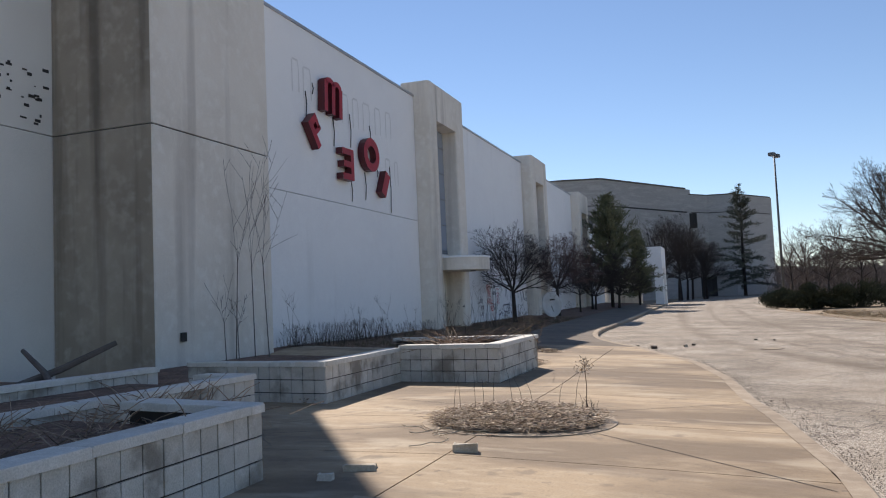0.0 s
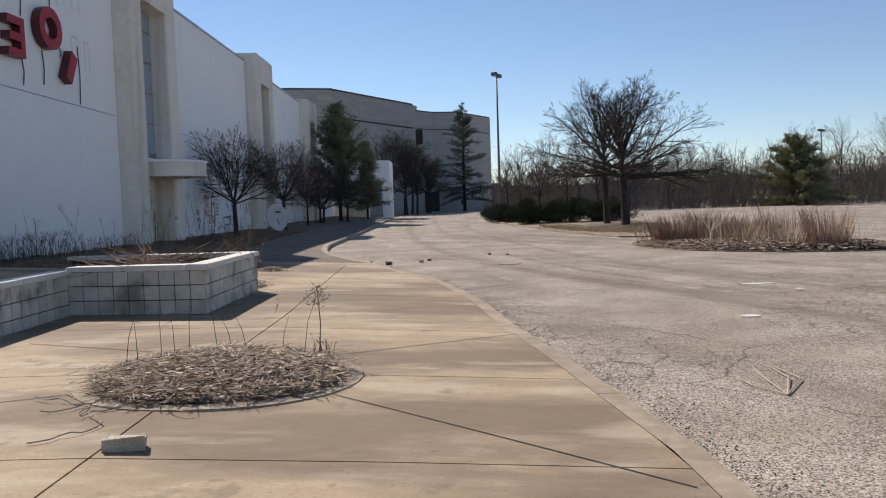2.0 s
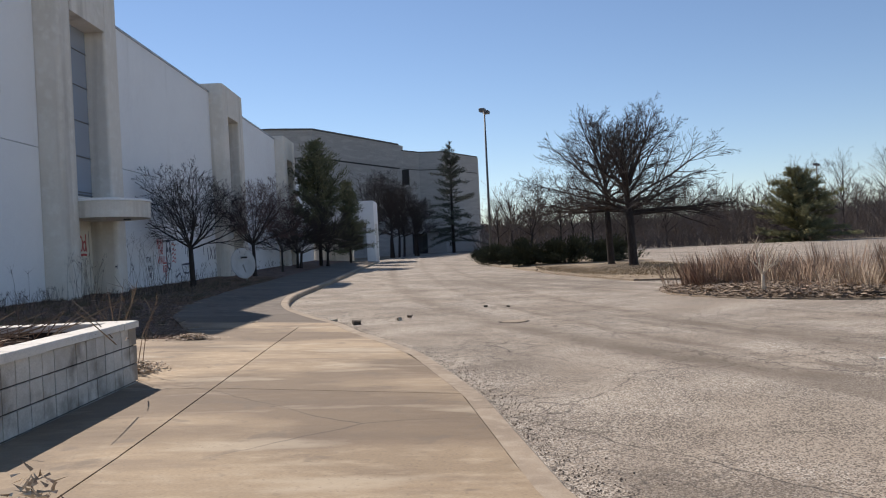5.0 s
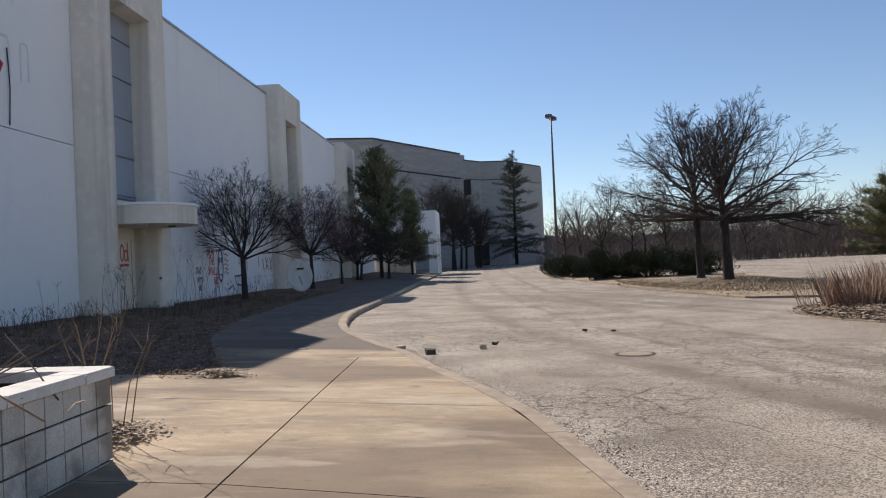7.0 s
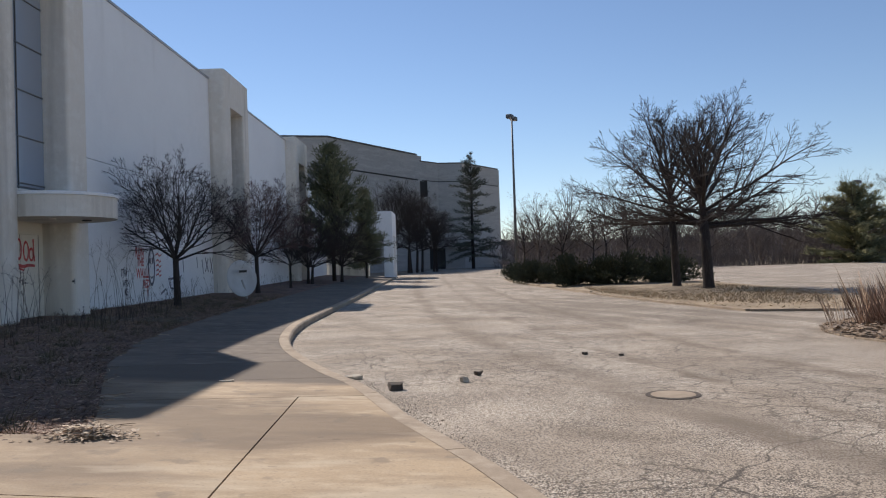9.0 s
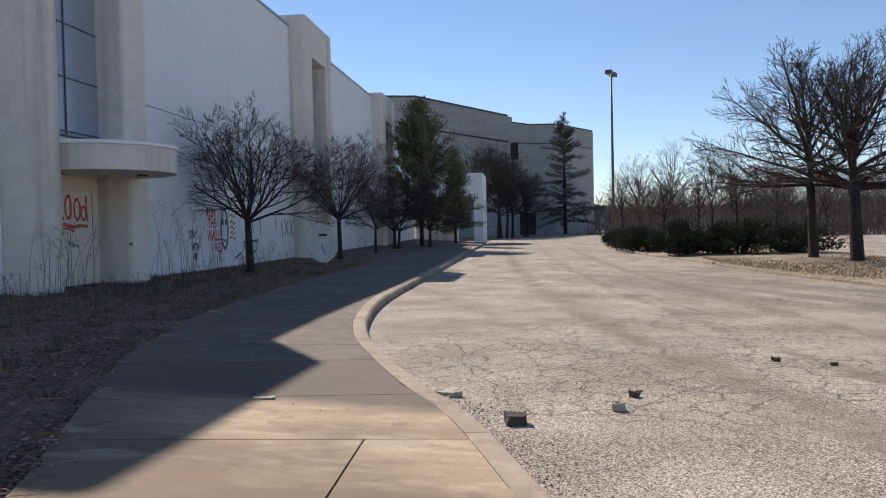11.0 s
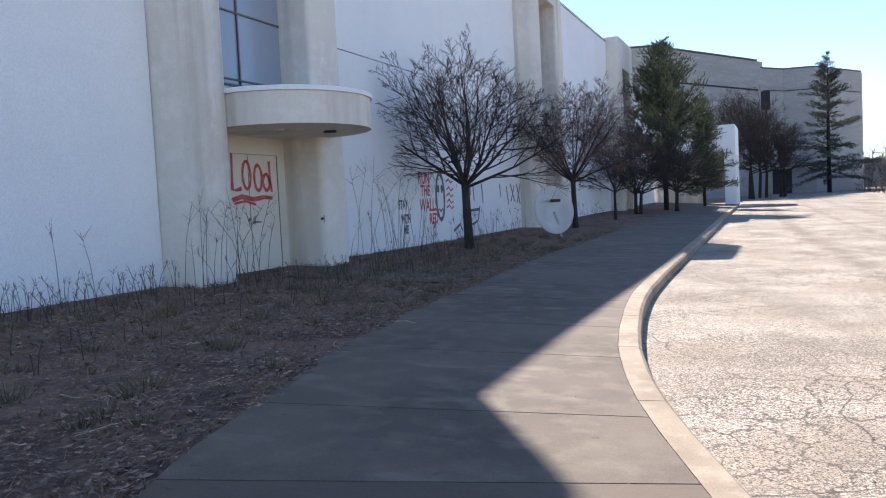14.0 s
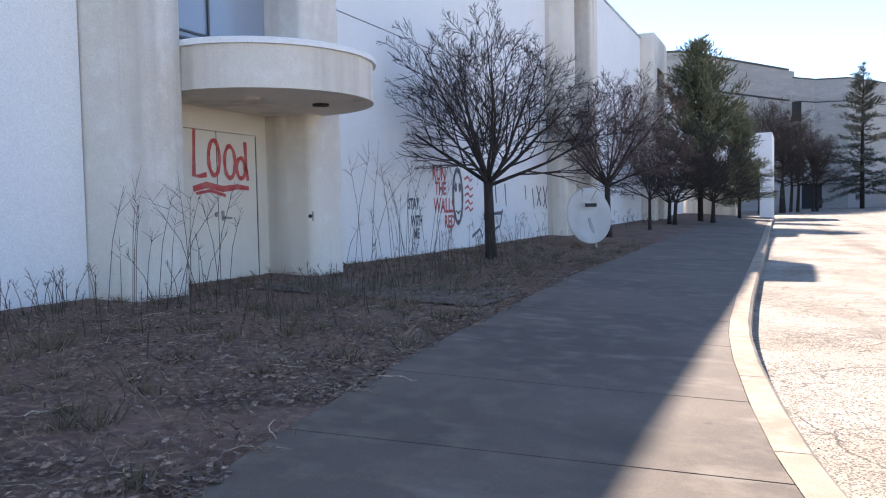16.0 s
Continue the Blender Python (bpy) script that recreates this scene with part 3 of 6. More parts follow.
def portal(y0, a, b, y1, top, head, sill, label, low_b=None, back=-12.86):
    """A concrete pier from y0 to y1 with a tall recess from a to b, as at each entrance of the mall."""
    p = thing("entrance_pier", (PIER_X, (y0 + y1) / 2, 0), label, "pier", group="piers along the mall wall")
    low_b = low_b or b
    part("jamb", Mesh().prism(rounded(y0, a, -13.5, PIER_X, 0.2, 0.07), -0.2, top, 0.03), BEIGE, p)
    part("jamb", Mesh().prism(rounded(b, y1, -13.5, PIER_X, 0.12, 0.14), sill - 0.2, top, 0.03), BEIGE, p)
    part("jamb", Mesh().prism(rounded(low_b, y1, -13.5, PIER_X, 0.16, 0.14), -0.2, sill - 0.202), BEIGE, p)
    part("lintel", Mesh().box(-13.5, PIER_X - 0.004, a, b, head, top - 0.004), BEIGE, p)
    part("back_wall", Mesh().box(-13.5, -13.06, a, low_b, -0.2, sill - 0.2), DOOR, p, "cream painted back of the recess")
    part("window_sill", Mesh().box(-13.5, back + 0.03, a, b, sill - 0.198, sill), BEIGE, p)
    w = part("window", Mesh().box(-13.4, back, a + 0.02, b - 0.01, sill + 0.002, head - 0.01), GLASS, p, "tall dusty window in the recess")
    for y in (a + 0.03, a + 1.42):
        part("mullion", Mesh().box(back + 0.004, back + 0.035, y - 0.017, y + 0.017, sill + 0.002, head - 0.02), POLE, w)
    z = sill + 0.16
    part("transom", Mesh().box(back + 0.003, back + 0.04, a + 0.05, b - 0.02, sill + 0.03, sill + 0.07), POLE, w)
    while z < head - 0.3:
        part("transom", Mesh().box(back + 0.005, back + 0.033, a + 0.05, b - 0.02, z - 0.016, z + 0.016), POLE, w)
        z += 1.31
    return p


portal(35.2, 36.17, 39.04, 40.25, 12.12, 10.35, 4.1, "tall beige concrete pier with recessed doors and round canopy", 39.24)
portal(55.85, 57.0, 59.6, 60.75, 11.95, 10.15, 3.9, "tall beige concrete pier framing a deep slot")
portal(75.0, 76.15, 78.8, 79.98, 11.55, 9.7, 3.9, "tall beige concrete pier behind trees")

canopy = thing("entrance_canopy", (PIER_X, 37.85, 3.2), "half-round cream concrete canopy over the doors", "canopy")
arc = [(PIER_X - 0.9, 36.22), (PIER_X, 36.16)] + [(PIER_X + 1.72 * math.cos(a), 37.88 + 1.74 * math.sin(a)) for a in [math.pi * (k / 28 - 0.5) for k in range(1, 28)]] + [(PIER_X, 39.62), (PIER_X - 0.9, 39.28)]
part("fascia", Mesh().prism(arc, 3.2, 3.78), BEIGE, canopy, smooth=False)
rim = [(PIER_X - 0.9, 36.22), (PIER_X, 36.12)] + [(PIER_X + 1.77 * math.cos(a), 37.88 + 1.79 * math.sin(a)) for a in [math.pi * (k / 28 - 0.5) for k in range(1, 28)]] + [(PIER_X, 39.66), (PIER_X - 0.9, 39.28)]
part("top_rim", Mesh().prism(rim, 3.783, 3.87, 0.02), WHITE, canopy, "thin white rim on the canopy")
part("downlight", Mesh().tube([(-11.3, 38.3, 3.17), (-11.3, 38.3, 3.205)], [0.13, 0.13], 16), DARK, canopy, "round dark downlight")
part("downlight", Mesh().tube([(-11.75, 37.2, 3.17), (-11.75, 37.2, 3.205)], [0.11, 0.11], 16), BEIGE, canopy)

DOOR_Z0, DOOR_Z1 = 0.42, 2.85
door = thing("door_1", (-13.0, 37.87, DOOR_Z0), "closed pair of cream steel doors with red spray paint", "door", kind="structure")
part("door_frame", Mesh().box(-13.058, -12.99, 36.78, 36.86, DOOR_Z0, DOOR_Z1 + 0.08).box(-13.058, -12.99, 38.88, 38.96, DOOR_Z0, DOOR_Z1 + 0.08).box(-13.058, -12.992, 36.86, 38.88, DOOR_Z1, DOOR_Z1 + 0.08), DOOR, door)
for y0, y1 in ((36.868, 37.862), (37.876, 38.872)):
    leaf = part("door_leaf", Mesh().box(-13.056, -13.005, y0, y1, DOOR_Z0 + 0.02, DOOR_Z1 - 0.008), DOOR, door)
    part("hinge_line", Mesh().box(-13.004, -12.999, y0 + 0.001 if y0 < 37 else y1 - 0.012, y0 + 0.012 if y0 < 37 else y1 - 0.001, DOOR_Z0 + 0.03, DOOR_Z1 - 0.02), MORTAR, leaf)
part("meeting_gap", Mesh().box(-13.05, -13.003, 37.862, 37.876, DOOR_Z0 + 0.02, DOOR_Z1 - 0.008), DARK, door)
part("handle_plate", Mesh().box(-13.004, -12.985, 37.93, 38.0, 1.42, 1.58, 0.008), STEEL, door, "steel lever handle plate")
part("door_handle", Mesh().tube([(-12.985, 37.96, 1.47), (-12.93, 37.96, 1.47), (-12.93, 38.1, 1.46)], [0.018, 0.018, 0.016], 8), STEEL, door, "steel lever handle")
part("lock", Mesh().tube([(-13.0, 37.81, 1.52), (-12.97, 37.81, 1.52)], [0.04, 0.035], 12), STEEL, door)
knob = thing("bell_push", (-12.16, 39.29, 1.45), "small dark metal key switch on the door recess", "switch")
part("plate", Mesh().box(-12.24, -12.14, 39.275, 39.298, 1.38, 1.54, 0.004), STEEL, knob)
part("button", Mesh().tube([(-12.19, 39.276, 1.46), (-12.19, 39.24, 1.46)], [0.035, 0.03], 10), DARK, knob)
stoop = part("doorstep", Mesh().box(-13.06, -11.85, 36.25, 39.3, 0.1, 0.42, 0.02), DULL_WHITE)
tagged(stoop, "concrete doorstep at the cream doors", "doorstep", kind="structure")
path_mesh = Mesh()
xs = [-11.83 + i * 0.4 for i in range(10)]
path_mesh.grid(xs, [37.1, 37.6, 38.1, 38.6, 39.0], lambda x, y: ground_z(x, y) - 0.022)
ob = part("entrance_walk", path_mesh, PAVING_SHADE)
tagged(ob, "narrow concrete walk to the doors, half overgrown", "path", kind="structure")

# white entrance porch further along
porch = thing("porch", (-8, 94.2, 0.4), "low white entrance porch with an open side", "porch")
part("parapet", Mesh().box(-13.2, -6.3, 94.1, 100, 4.6, 7.0, 0.03), WHITE, porch)
part("column", Mesh().box(-7.2, -6.3, 94.1, 95.1, -0.1, 4.598), WHITE, porch)
part("column", Mesh().box(-7.2, -6.3, 99.0, 99.9, -0.1, 4.598), WHITE, porch)
part("back_wall", Mesh().box(-13.2, -12.4, 94.3, 99.9, -0.1, 4.598), BEIGE, porch)
part("side_wall", Mesh().box(-12.39, -9.2, 99.0, 99.8, -0.1, 4.598), BEIGE, porch)

# ---- department store at the far end ----
store = thing("department_store", (-5.7, 156, 0.6), "big grey ribbed concrete store with faceted front", "building")


def facade(name, pts, z0, z1, thick, mat, parent, label=""):
    """Upright slabs along a line of plan points."""
    for (ax, ay), (bx, by) in zip(pts[:-1], pts[1:]):
        m = Mesh()
        d = Vector((bx - ax, by - ay)).normalized()
        n = Vector((-d.y, d.x)) * thick
        m.prism([(ax, ay), (bx, by), (bx + n.x, by + n.y), (ax + n.x, ay + n.y)], z0, z1)
        part(name, m, mat, parent, label)


HIGH = [(-60, 131.5), (-24.4, 131.5), (-18.2, 133.2), (-5.7, 156)]
LOW = [(-5.2, 157.0), (-2.05, 161.0), (2.5, 161.8), (9.9, 173.7)]
facade("lower_wall", HIGH, 0.0, 16.56, 1.0, FAR_WALL, store)
facade("band", [(x + 0.12, y + 0.12) for x, y in HIGH], 16.5, 16.75, 0.9, DARK, store, "dark shadow gap under the parapet")
facade("parapet", HIGH, 16.7, 21.0, 1.0, FAR_WALL, store)
facade("coping", [(x + 0.1, y - 0.1) for x, y in HIGH], 21.01, 21.25, 1.2, DARK_COPING, store)
part("flank", Mesh().prism([(-5.7, 156), (-4.9, 157.4), (-18, 166), (-19, 164)], 0, 21.0), FAR_WALL, store)
facade("lower_wall", LOW, 0.0, 16.6, 1.0, FAR_WALL, store)
facade("band", [(x - 0.1, y + 0.12) for x, y in LOW], 16.5, 16.8, 0.9, DARK, store)
facade("parapet", LOW, 16.75, 20.0, 1.0, FAR_WALL, store)
facade("coping", [(x + 0.05, y - 0.1) for x, y in LOW], 20.01, 20.2, 1.2, DARK_COPING, store)
part("flank", Mesh().prism([(9.9, 173.7), (10.2, 175), (-20, 200), (-24, 200)], 0, 20.0), FAR_WALL, store)
part("roof", Mesh().prism([(-60, 133), (-18.9, 134.8), (-7.6, 157.6), (-3.4, 162.6), (2, 163.8), (8.4, 174.8), (-24, 199), (-60, 199)], 0.5, 19.2), DARK_COPING, store)
# Solid boxes stand for the recess and entrance; near-black ones paint their shade.
part("recess", Mesh().box(-5.6, -3.9, 156.9, 158.4, 0.6, 13.6), FAR_WALL, store)
part("recess_head", Mesh().box(-5.55, -3.95, 156.8, 158.2, 13.62, 16.45), DARK, store, "dark box for the shade under the parapet at the bend")
part("entrance", Mesh().prism([(-4.5, 157.2), (-2.0, 160.4), (-1.1, 160.7), (-1.4, 161.2), (-4.8, 158)], 0.5, 4.4), DARK, store, "entrance filled by a dark block for its shade")
part("entrance_hood", Mesh().prism([(-5.2, 155.8), (-1.0, 159.6), (2.2, 160.6), (2.2, 161.9), (-5.2, 158)], 4.4, 5.2), FAR_WALL, store)

# ---- block planters ----
def planter_wall(parent, p, q, base, top, course=0.213, unit=0.23, cap_over=0.04, start=0.0):
    """A wall of scored blocks from p to q with a cap; blocks stand out from dark mortar."""
    p, q = Vector(p), Vector(q)
    d = (q - p).normalized()
    n = Vector((d.y, -d.x))
    length, thick = (q - p).length, 0.22
    unit = length / max(1, round(length / unit))
    a0, b0 = p + d * 0.07, q - d * 0.07
    core = [a0 - n * 0.012, b0 - n * 0.012, b0 - n * (thick - 0.012), a0 - n * (thick - 0.012)]
    part("mortar_core", Mesh().prism([tuple(c) for c in core], base - 0.05, top - 0.075), MORTAR, parent)
    zs = []
    zt = top - 0.08
    while zt > base - 0.15:
        zs.append((max(base - 0.06, zt - course + 0.015), zt))
        zt -= course
    for row, (z0, z1) in enumerate(zs):
        if z1 - z0 < 0.04:
            continue
        s = 0.0
        while s < length - 0.02:
            a, b = max(0.0, s + 0.007), min(length, s + unit - 0.007)
            s += unit
            if b - a < 0.05:
                continue
            out = 0.002 + 0.006 * rng.random()
            c = [p + d * a + n * out, p + d * b + n * out, p + d * b - n * 0.05, p + d * a - n * 0.05]
            part("block", Mesh().prism([tuple(w) for w in c], z0, z1, 0.006), BLOCK, parent)
    s = 0.0
    while s < length - 0.02:
        a, b = s, min(length, s + 0.93)
        s += 0.94
        jig = 0.012 * (rng.random() - 0.5)
        over = cap_over + jig
        c = [p + d * a + n * over, p + d * b + n * over, p + d * b - n * (thick + over), p + d * a - n * (thick + over)]
        part("cap_stone", Mesh().prism([tuple(w) for w in c], top - 0.075 + rng.random() * 0.006, top + rng.random() * 0.006, 0.012), CAP, parent)


B, C, D, E, F = (-3.66, 18.45), (-3.62, 15.2), (-5.75, 15.55), (-5.65, 12.3), (-8.6, 12.75)
pl = thing("planter_wall", (-5, 15, 0.1), "long stepped planter of pale painted blocks, stained at its foot", "planter")
planter_wall(pl, C, B, 0.12, 0.89)
planter_wall(pl, D, C, 0.12, 0.885)
planter_wall(pl, E, D, 0.16, 0.84)
planter_wall(pl, F, E, 0.16, 0.835)
planter_wall(pl, (-3.66, 18.45), (-7.2, 18.9), 0.12, 0.885)
part("soil_fill", Mesh().prism([(-6.4, 15.8), (-3.85, 15.4), (-3.9, 18.3), (-6.4, 18.6)], 0.1, 0.70), SOIL, pl)
part("soil_fill", Mesh().prism([(-8.6, 12.95), (-5.9, 12.6), (-5.98, 15.75), (-6.41, 15.85), (-6.41, 18.6), (-7.2, 18.7), (-12.0, 20.5), (-12.0, 13.4)], 0.1, 0.44), SOIL, pl)

G = (-3.62, 7.3)
pn = thing("planter_wall", (-5, 6, 0.1), "low planter of pale square blocks with thick caps", "planter")
planter_wall(pn, (-3.45, 0.5), G, 0.13, 0.86)
planter_wall(pn, G, (-5.2, 7.62), 0.13, 0.86)
planter_wall(pn, (-5.98, 10.8), (-6.9, 10.95), 0.2, 0.80)
planter_wall(pn, (-6.2, 5.5), (-5.98, 10.8), 0.2, 0.80)
planter_wall(pn, (-8.5, 7.4), (-8.3, 11.6), 0.2, 0.85)
part("soil_fill", Mesh().prism([(-3.7, 0.5), (-3.84, 7.1), (-6.2, 7.5), (-6.1, 10.6), (-12, 11.5), (-12, 0.5)], 0.1, 0.66), SOIL, pn)

# ---- plants ----
def heading(theta, rise):
    return Vector((math.cos(theta) * math.cos(rise), math.sin(theta) * math.cos(rise), math.sin(rise)))


def branch(thick, thin, p, d, length, r, level, depth, rnd, lift, kids, sides, fine=0.0063):
    """One limb with its side limbs: the stout ones go to thick, the twigs to thin."""
    pts, rad = [tuple(p)], [r]
    n = max(3, min(7, int(length / 0.4))) if level < 3 else 2
    nodes = [(p.copy(), d.copy(), r)]
    wob = 0.125 if level < 3 else 0.22
    for i in range(n):
        d = (d + Vector((rnd.uniform(-wob, wob), rnd.uniform(-wob, wob), rnd.uniform(-wob, wob) + lift))).normalized()
        p = p + d * (length / n)
        pts.append(tuple(p))
        rad.append(max(r * (1 - 0.85 * (i + 1) / n), fine * 0.7))
        nodes.append((p.copy(), d.copy(), rad[-1]))
    (thick if level < 2 else thin).tube(pts, rad, sides if level < 2 else 3, cap=level == 0)
    if level >= depth:
        return
    many = kids[min(level, len(kids) - 1)]
    for k in range(many):
        u = 0.18 + 0.82 * (k + rnd.random()) / many
        i = min(n - 1, int(u * n))
        f = u * n - i
        q, dd, rr = nodes[i][0].lerp(nodes[i + 1][0], min(1, f)), nodes[i][1], nodes[i][2] * (1 - f) + nodes[i + 1][2] * f
        side = dd.orthogonal().normalized()
        side.rotate(Matrix.Rotation(rnd.uniform(0, 6.28), 3, dd).to_euler())
        out = (dd + side * rnd.uniform(0.5, 1.0)).normalized()
        if level < 3 and out.z < 0:
            out.z *= 0.25
        branch(thick, thin, q, out, length * (0.22 + 0.42 * (1 - u)) * rnd.uniform(0.75, 1.25), max(rr * 0.64, fine), level + 1, depth, rnd, lift, kids, sides, fine)


def bare_tree(at, height, trunk_h, trunk_r, spread, label, seed, limbs=8, kids=(5, 7, 6, 4), depth=3, bark=BARK, twig=TWIG, lift=0.015, low=None, rise=(0.25, 1.35), group="", clumps=1, leader=0.0, bias=(0.0, 0.0), fine=0.0063):
    """A leafless tree: trunk, limbs and a crown of fine twigs."""
    rnd = random.Random(seed)
    x, y, z = at
    t = thing("tree", at, label, "tree", group)
    stem, thin = Mesh(), Mesh()
    for c in range(clumps):
        ox, oy = (rnd.uniform(-0.5, 0.5), rnd.uniform(-0.5, 0.5)) if clumps > 1 else (0, 0)
        lean = Vector((rnd.uniform(-0.05, 0.05), rnd.uniform(-0.05, 0.05)))
        top = Vector((x + ox + lean.x * trunk_h, y + oy + lean.y * trunk_h, z + trunk_h))
        stem.tube([(x + ox, y + oy, z - 0.15), (x + ox, y + oy, z + 0.12), (x + ox + lean.x * trunk_h * 0.5, y + oy + lean.y * trunk_h * 0.5, z + trunk_h * 0.5), tuple(top)], [trunk_r * 1.45, trunk_r * 1.08, trunk_r * 0.95, trunk_r * 0.85], 10)
        rest = height - trunk_h
        if leader:
            branch(stem, thin, top - Vector((0, 0, 0.1)), heading(rnd.uniform(0, 6.28), 1.45), rest * 0.95, trunk_r * 0.7, 1, depth + 1, rnd, lift, kids, 6, fine)
        for k in range(limbs):
            ang = 2.39996 * k + rnd.uniform(-0.3, 0.3)
            f = (k + 0.5) / limbs
            up = rise[0] + (rise[1] - rise[0]) * f
            start = top + Vector((0, 0, leader * rest * f - rnd.uniform(0, 0.12) * trunk_h * (1 - f)))
            reach = 1 / math.hypot(math.cos(up) / spread, math.sin(up) / max(0.5, z + height - start.z))
            reach *= 1 + (bias[0] * math.cos(ang) + bias[1] * math.sin(ang)) * math.cos(up)
            branch(stem, thin, start, heading(ang, up), reach * rnd.uniform(0.8, 1.0), trunk_r * rnd.uniform(0.38, 0.52) * (1 - 0.3 * f), 1, depth + 1, rnd, lift, kids, 6, fine)
    for ang, up, start_h, reach in low or ():
        branch(stem, thin, Vector((x, y, z + start_h)), heading(ang, up), reach, trunk_r * 0.5, 1, depth + 1, rnd, 0.012, kids, 6, fine)
    part("trunk", stem, bark, t, smooth=True)
    part("crown", thin, twig, t)
    return t


def needles(m, p, d, length, n, size, rnd, spread=0.5):
    """Tufts of narrow blades round a point on a branch."""
    for _ in range(n):
        q = p + Vector((rnd.gauss(0, spread), rnd.gauss(0, spread), rnd.gauss(0, spread * 0.6))) * length
        a = Vector((rnd.uniform(-1, 1), rnd.uniform(-1, 1), rnd.uniform(-0.3, 1))) + d
        a = a.normalized() * size * rnd.uniform(0.6, 1.3)
        b = a.orthogonal().normalized() * size * 0.13
        m.add([q - b, q + b, q + a], [(0, 1, 2)])


def conifer(at, height, radius, label, seed, mat, bare=0.08, gap=0.45, droop=-0.1, tufts=9, size=0.3, category="pine tree", uneven=0.25, power=0.8):
    """An evergreen: straight trunk with whorls of branches that carry needle tufts."""
    rnd = random.Random(seed)
    x, y, z = at
    t = thing("conifer", at, label, category)
    stem, leaf = Mesh(), Mesh()
    stem.tube([(x, y, z - 0.2), (x, y, z + height * 0.5), (x + 0.1, y, z + height * 0.98)], [height * 0.016, height * 0.011, 0.02], 8)
    h = height * bare
    while h < height * 0.97:
        f = h / height
        reach = radius * (1 - f) ** power * rnd.uniform(1 - uneven, 1 + uneven * 0.6) + 0.15
        for k in range(rnd.randint(4, 6)):
            ang, up = rnd.uniform(0, 6.28), droop + 0.75 * f + rnd.uniform(-0.3, 0.3)
            ln = reach * rnd.uniform(0.65, 1.1)
            d = heading(ang, up)
            p = Vector((x, y, z + h + rnd.uniform(-0.2, 0.2)))
            stem.tube([tuple(p), tuple(p + d * ln * 0.6), tuple(p + d * ln + Vector((0, 0, 0.08 * ln)))], [0.045, 0.03, 0.01], 4, cap=False)
            steps = max(2, int(ln / 0.33))
            for s in range(steps):
                u = 0.15 + 0.9 * (s + rnd.random()) / steps
                needles(leaf, p + d * ln * u, d, 0.42, tufts, size, rnd)
        h += gap * rnd.uniform(0.75, 1.25)
    needles(leaf, Vector((x + 0.1, y, z + height)), Vector((0, 0, 1)), 0.2, 14, size, rnd)
    part("trunk", stem, BARK, t, smooth=True)
    part("crown", leaf, mat, t)
    return t


def bush(at, rx, ry, h, label, seed, mat, n=2600, size=0.2, group="", name="juniper_bush"):
    """A low spreading evergreen: stems and a dense uneven mass of sprays."""
    rnd = random.Random(seed)
    t = thing(name, at, label, "bush", group)
    leaf, stem = Mesh(), Mesh()
    for k in range(26):
        ang, up = rnd.uniform(0, 6.28), rnd.uniform(0.25, 1.3)
        d = heading(ang, up)
        tip = (at[0] + d.x * rx, at[1] + d.y * ry, at[2] + max(0.2, d.z * h * rnd.uniform(0.8, 1.05)))
        stem.tube([at, ((at[0] + tip[0]) / 2, (at[1] + tip[1]) / 2, at[2] + (tip[2] - at[2]) * 0.55), tip], [0.03, 0.02, 0.006], 4, cap=False)
        for _ in range(n // 26):
            u = rnd.uniform(0.35, 1.05)
            p = Vector((at[0] + (tip[0] - at[0]) * u, at[1] + (tip[1] - at[1]) * u, at[2] + (tip[2] - at[2]) * u))
            p += Vector((rnd.gauss(0, 0.22), rnd.gauss(0, 0.22), rnd.gauss(0, 0.12)))
            p.z = max(p.z, at[2] + 0.02)
            a = (d + Vector((rnd.uniform(-0.8, 0.8), rnd.uniform(-0.8, 0.8), rnd.uniform(-0.2, 0.9)))).normalized() * size * rnd.uniform(0.6, 1.5)
            b = a.orthogonal().normalized() * size * 0.3
            leaf.add([p - b, p + b, p + a], [(0, 1, 2)])
    part("branch_cluster", stem, BARK, t)["kind"] = "stuff"
    part("foliage", leaf, mat, t)
    return t


def stems(m, spots, rnd, h0, h1, r=0.008, lean=0.25, forks=1):
    """Dry weed stems at plan spots with a few side twigs."""
    for x, y, z in spots:
        h = rnd.uniform(h0, h1)
        a, b = rnd.uniform(-lean, lean), rnd.uniform(-lean, lean)
        pts = [(x, y, z - 0.03), (x + a * h * 0.35, y + b * h * 0.35, z + h * 0.55), (x + a * h, y + b * h, z + h)]
        m.tube(pts, [r, r * 0.8, r * 0.35], 3, cap=False)
        for _ in range(forks):
            u = rnd.uniform(0.4, 0.9)
            s = Vector(pts[1]).lerp(Vector(pts[2]), u)
            e = s + Vector((rnd.uniform(-0.3, 0.3), rnd.uniform(-0.3, 0.3), rnd.uniform(0.1, 0.4))) * h * 0.5
            m.tube([tuple(s), tuple(e)], [r * 0.6, r * 0.25], 3, cap=False)


def leaves(m, spots, rnd, size=0.07):
    """Curled dead leaves lying about: two bent triangles each."""
    for x, y, z in spots:
        ang, s = rnd.uniform(0, 6.28), size * rnd.uniform(0.5, 1.4)
        c, q = math.cos(ang) * s, math.sin(ang) * s
        t1, t2, w = rnd.uniform(0, 0.7) * s, rnd.uniform(-0.1, 0.5) * s, rnd.uniform(0.3, 0.55)
        m.add([(x - c, y - q, z + t1), (x + q * w, y - c * w, z + t2), (x + c, y + q, z + t1 * 0.6), (x - q * w, y + c * w, z + rnd.uniform(0, 0.3) * s)], [(0, 1, 3), (1, 2, 3)])


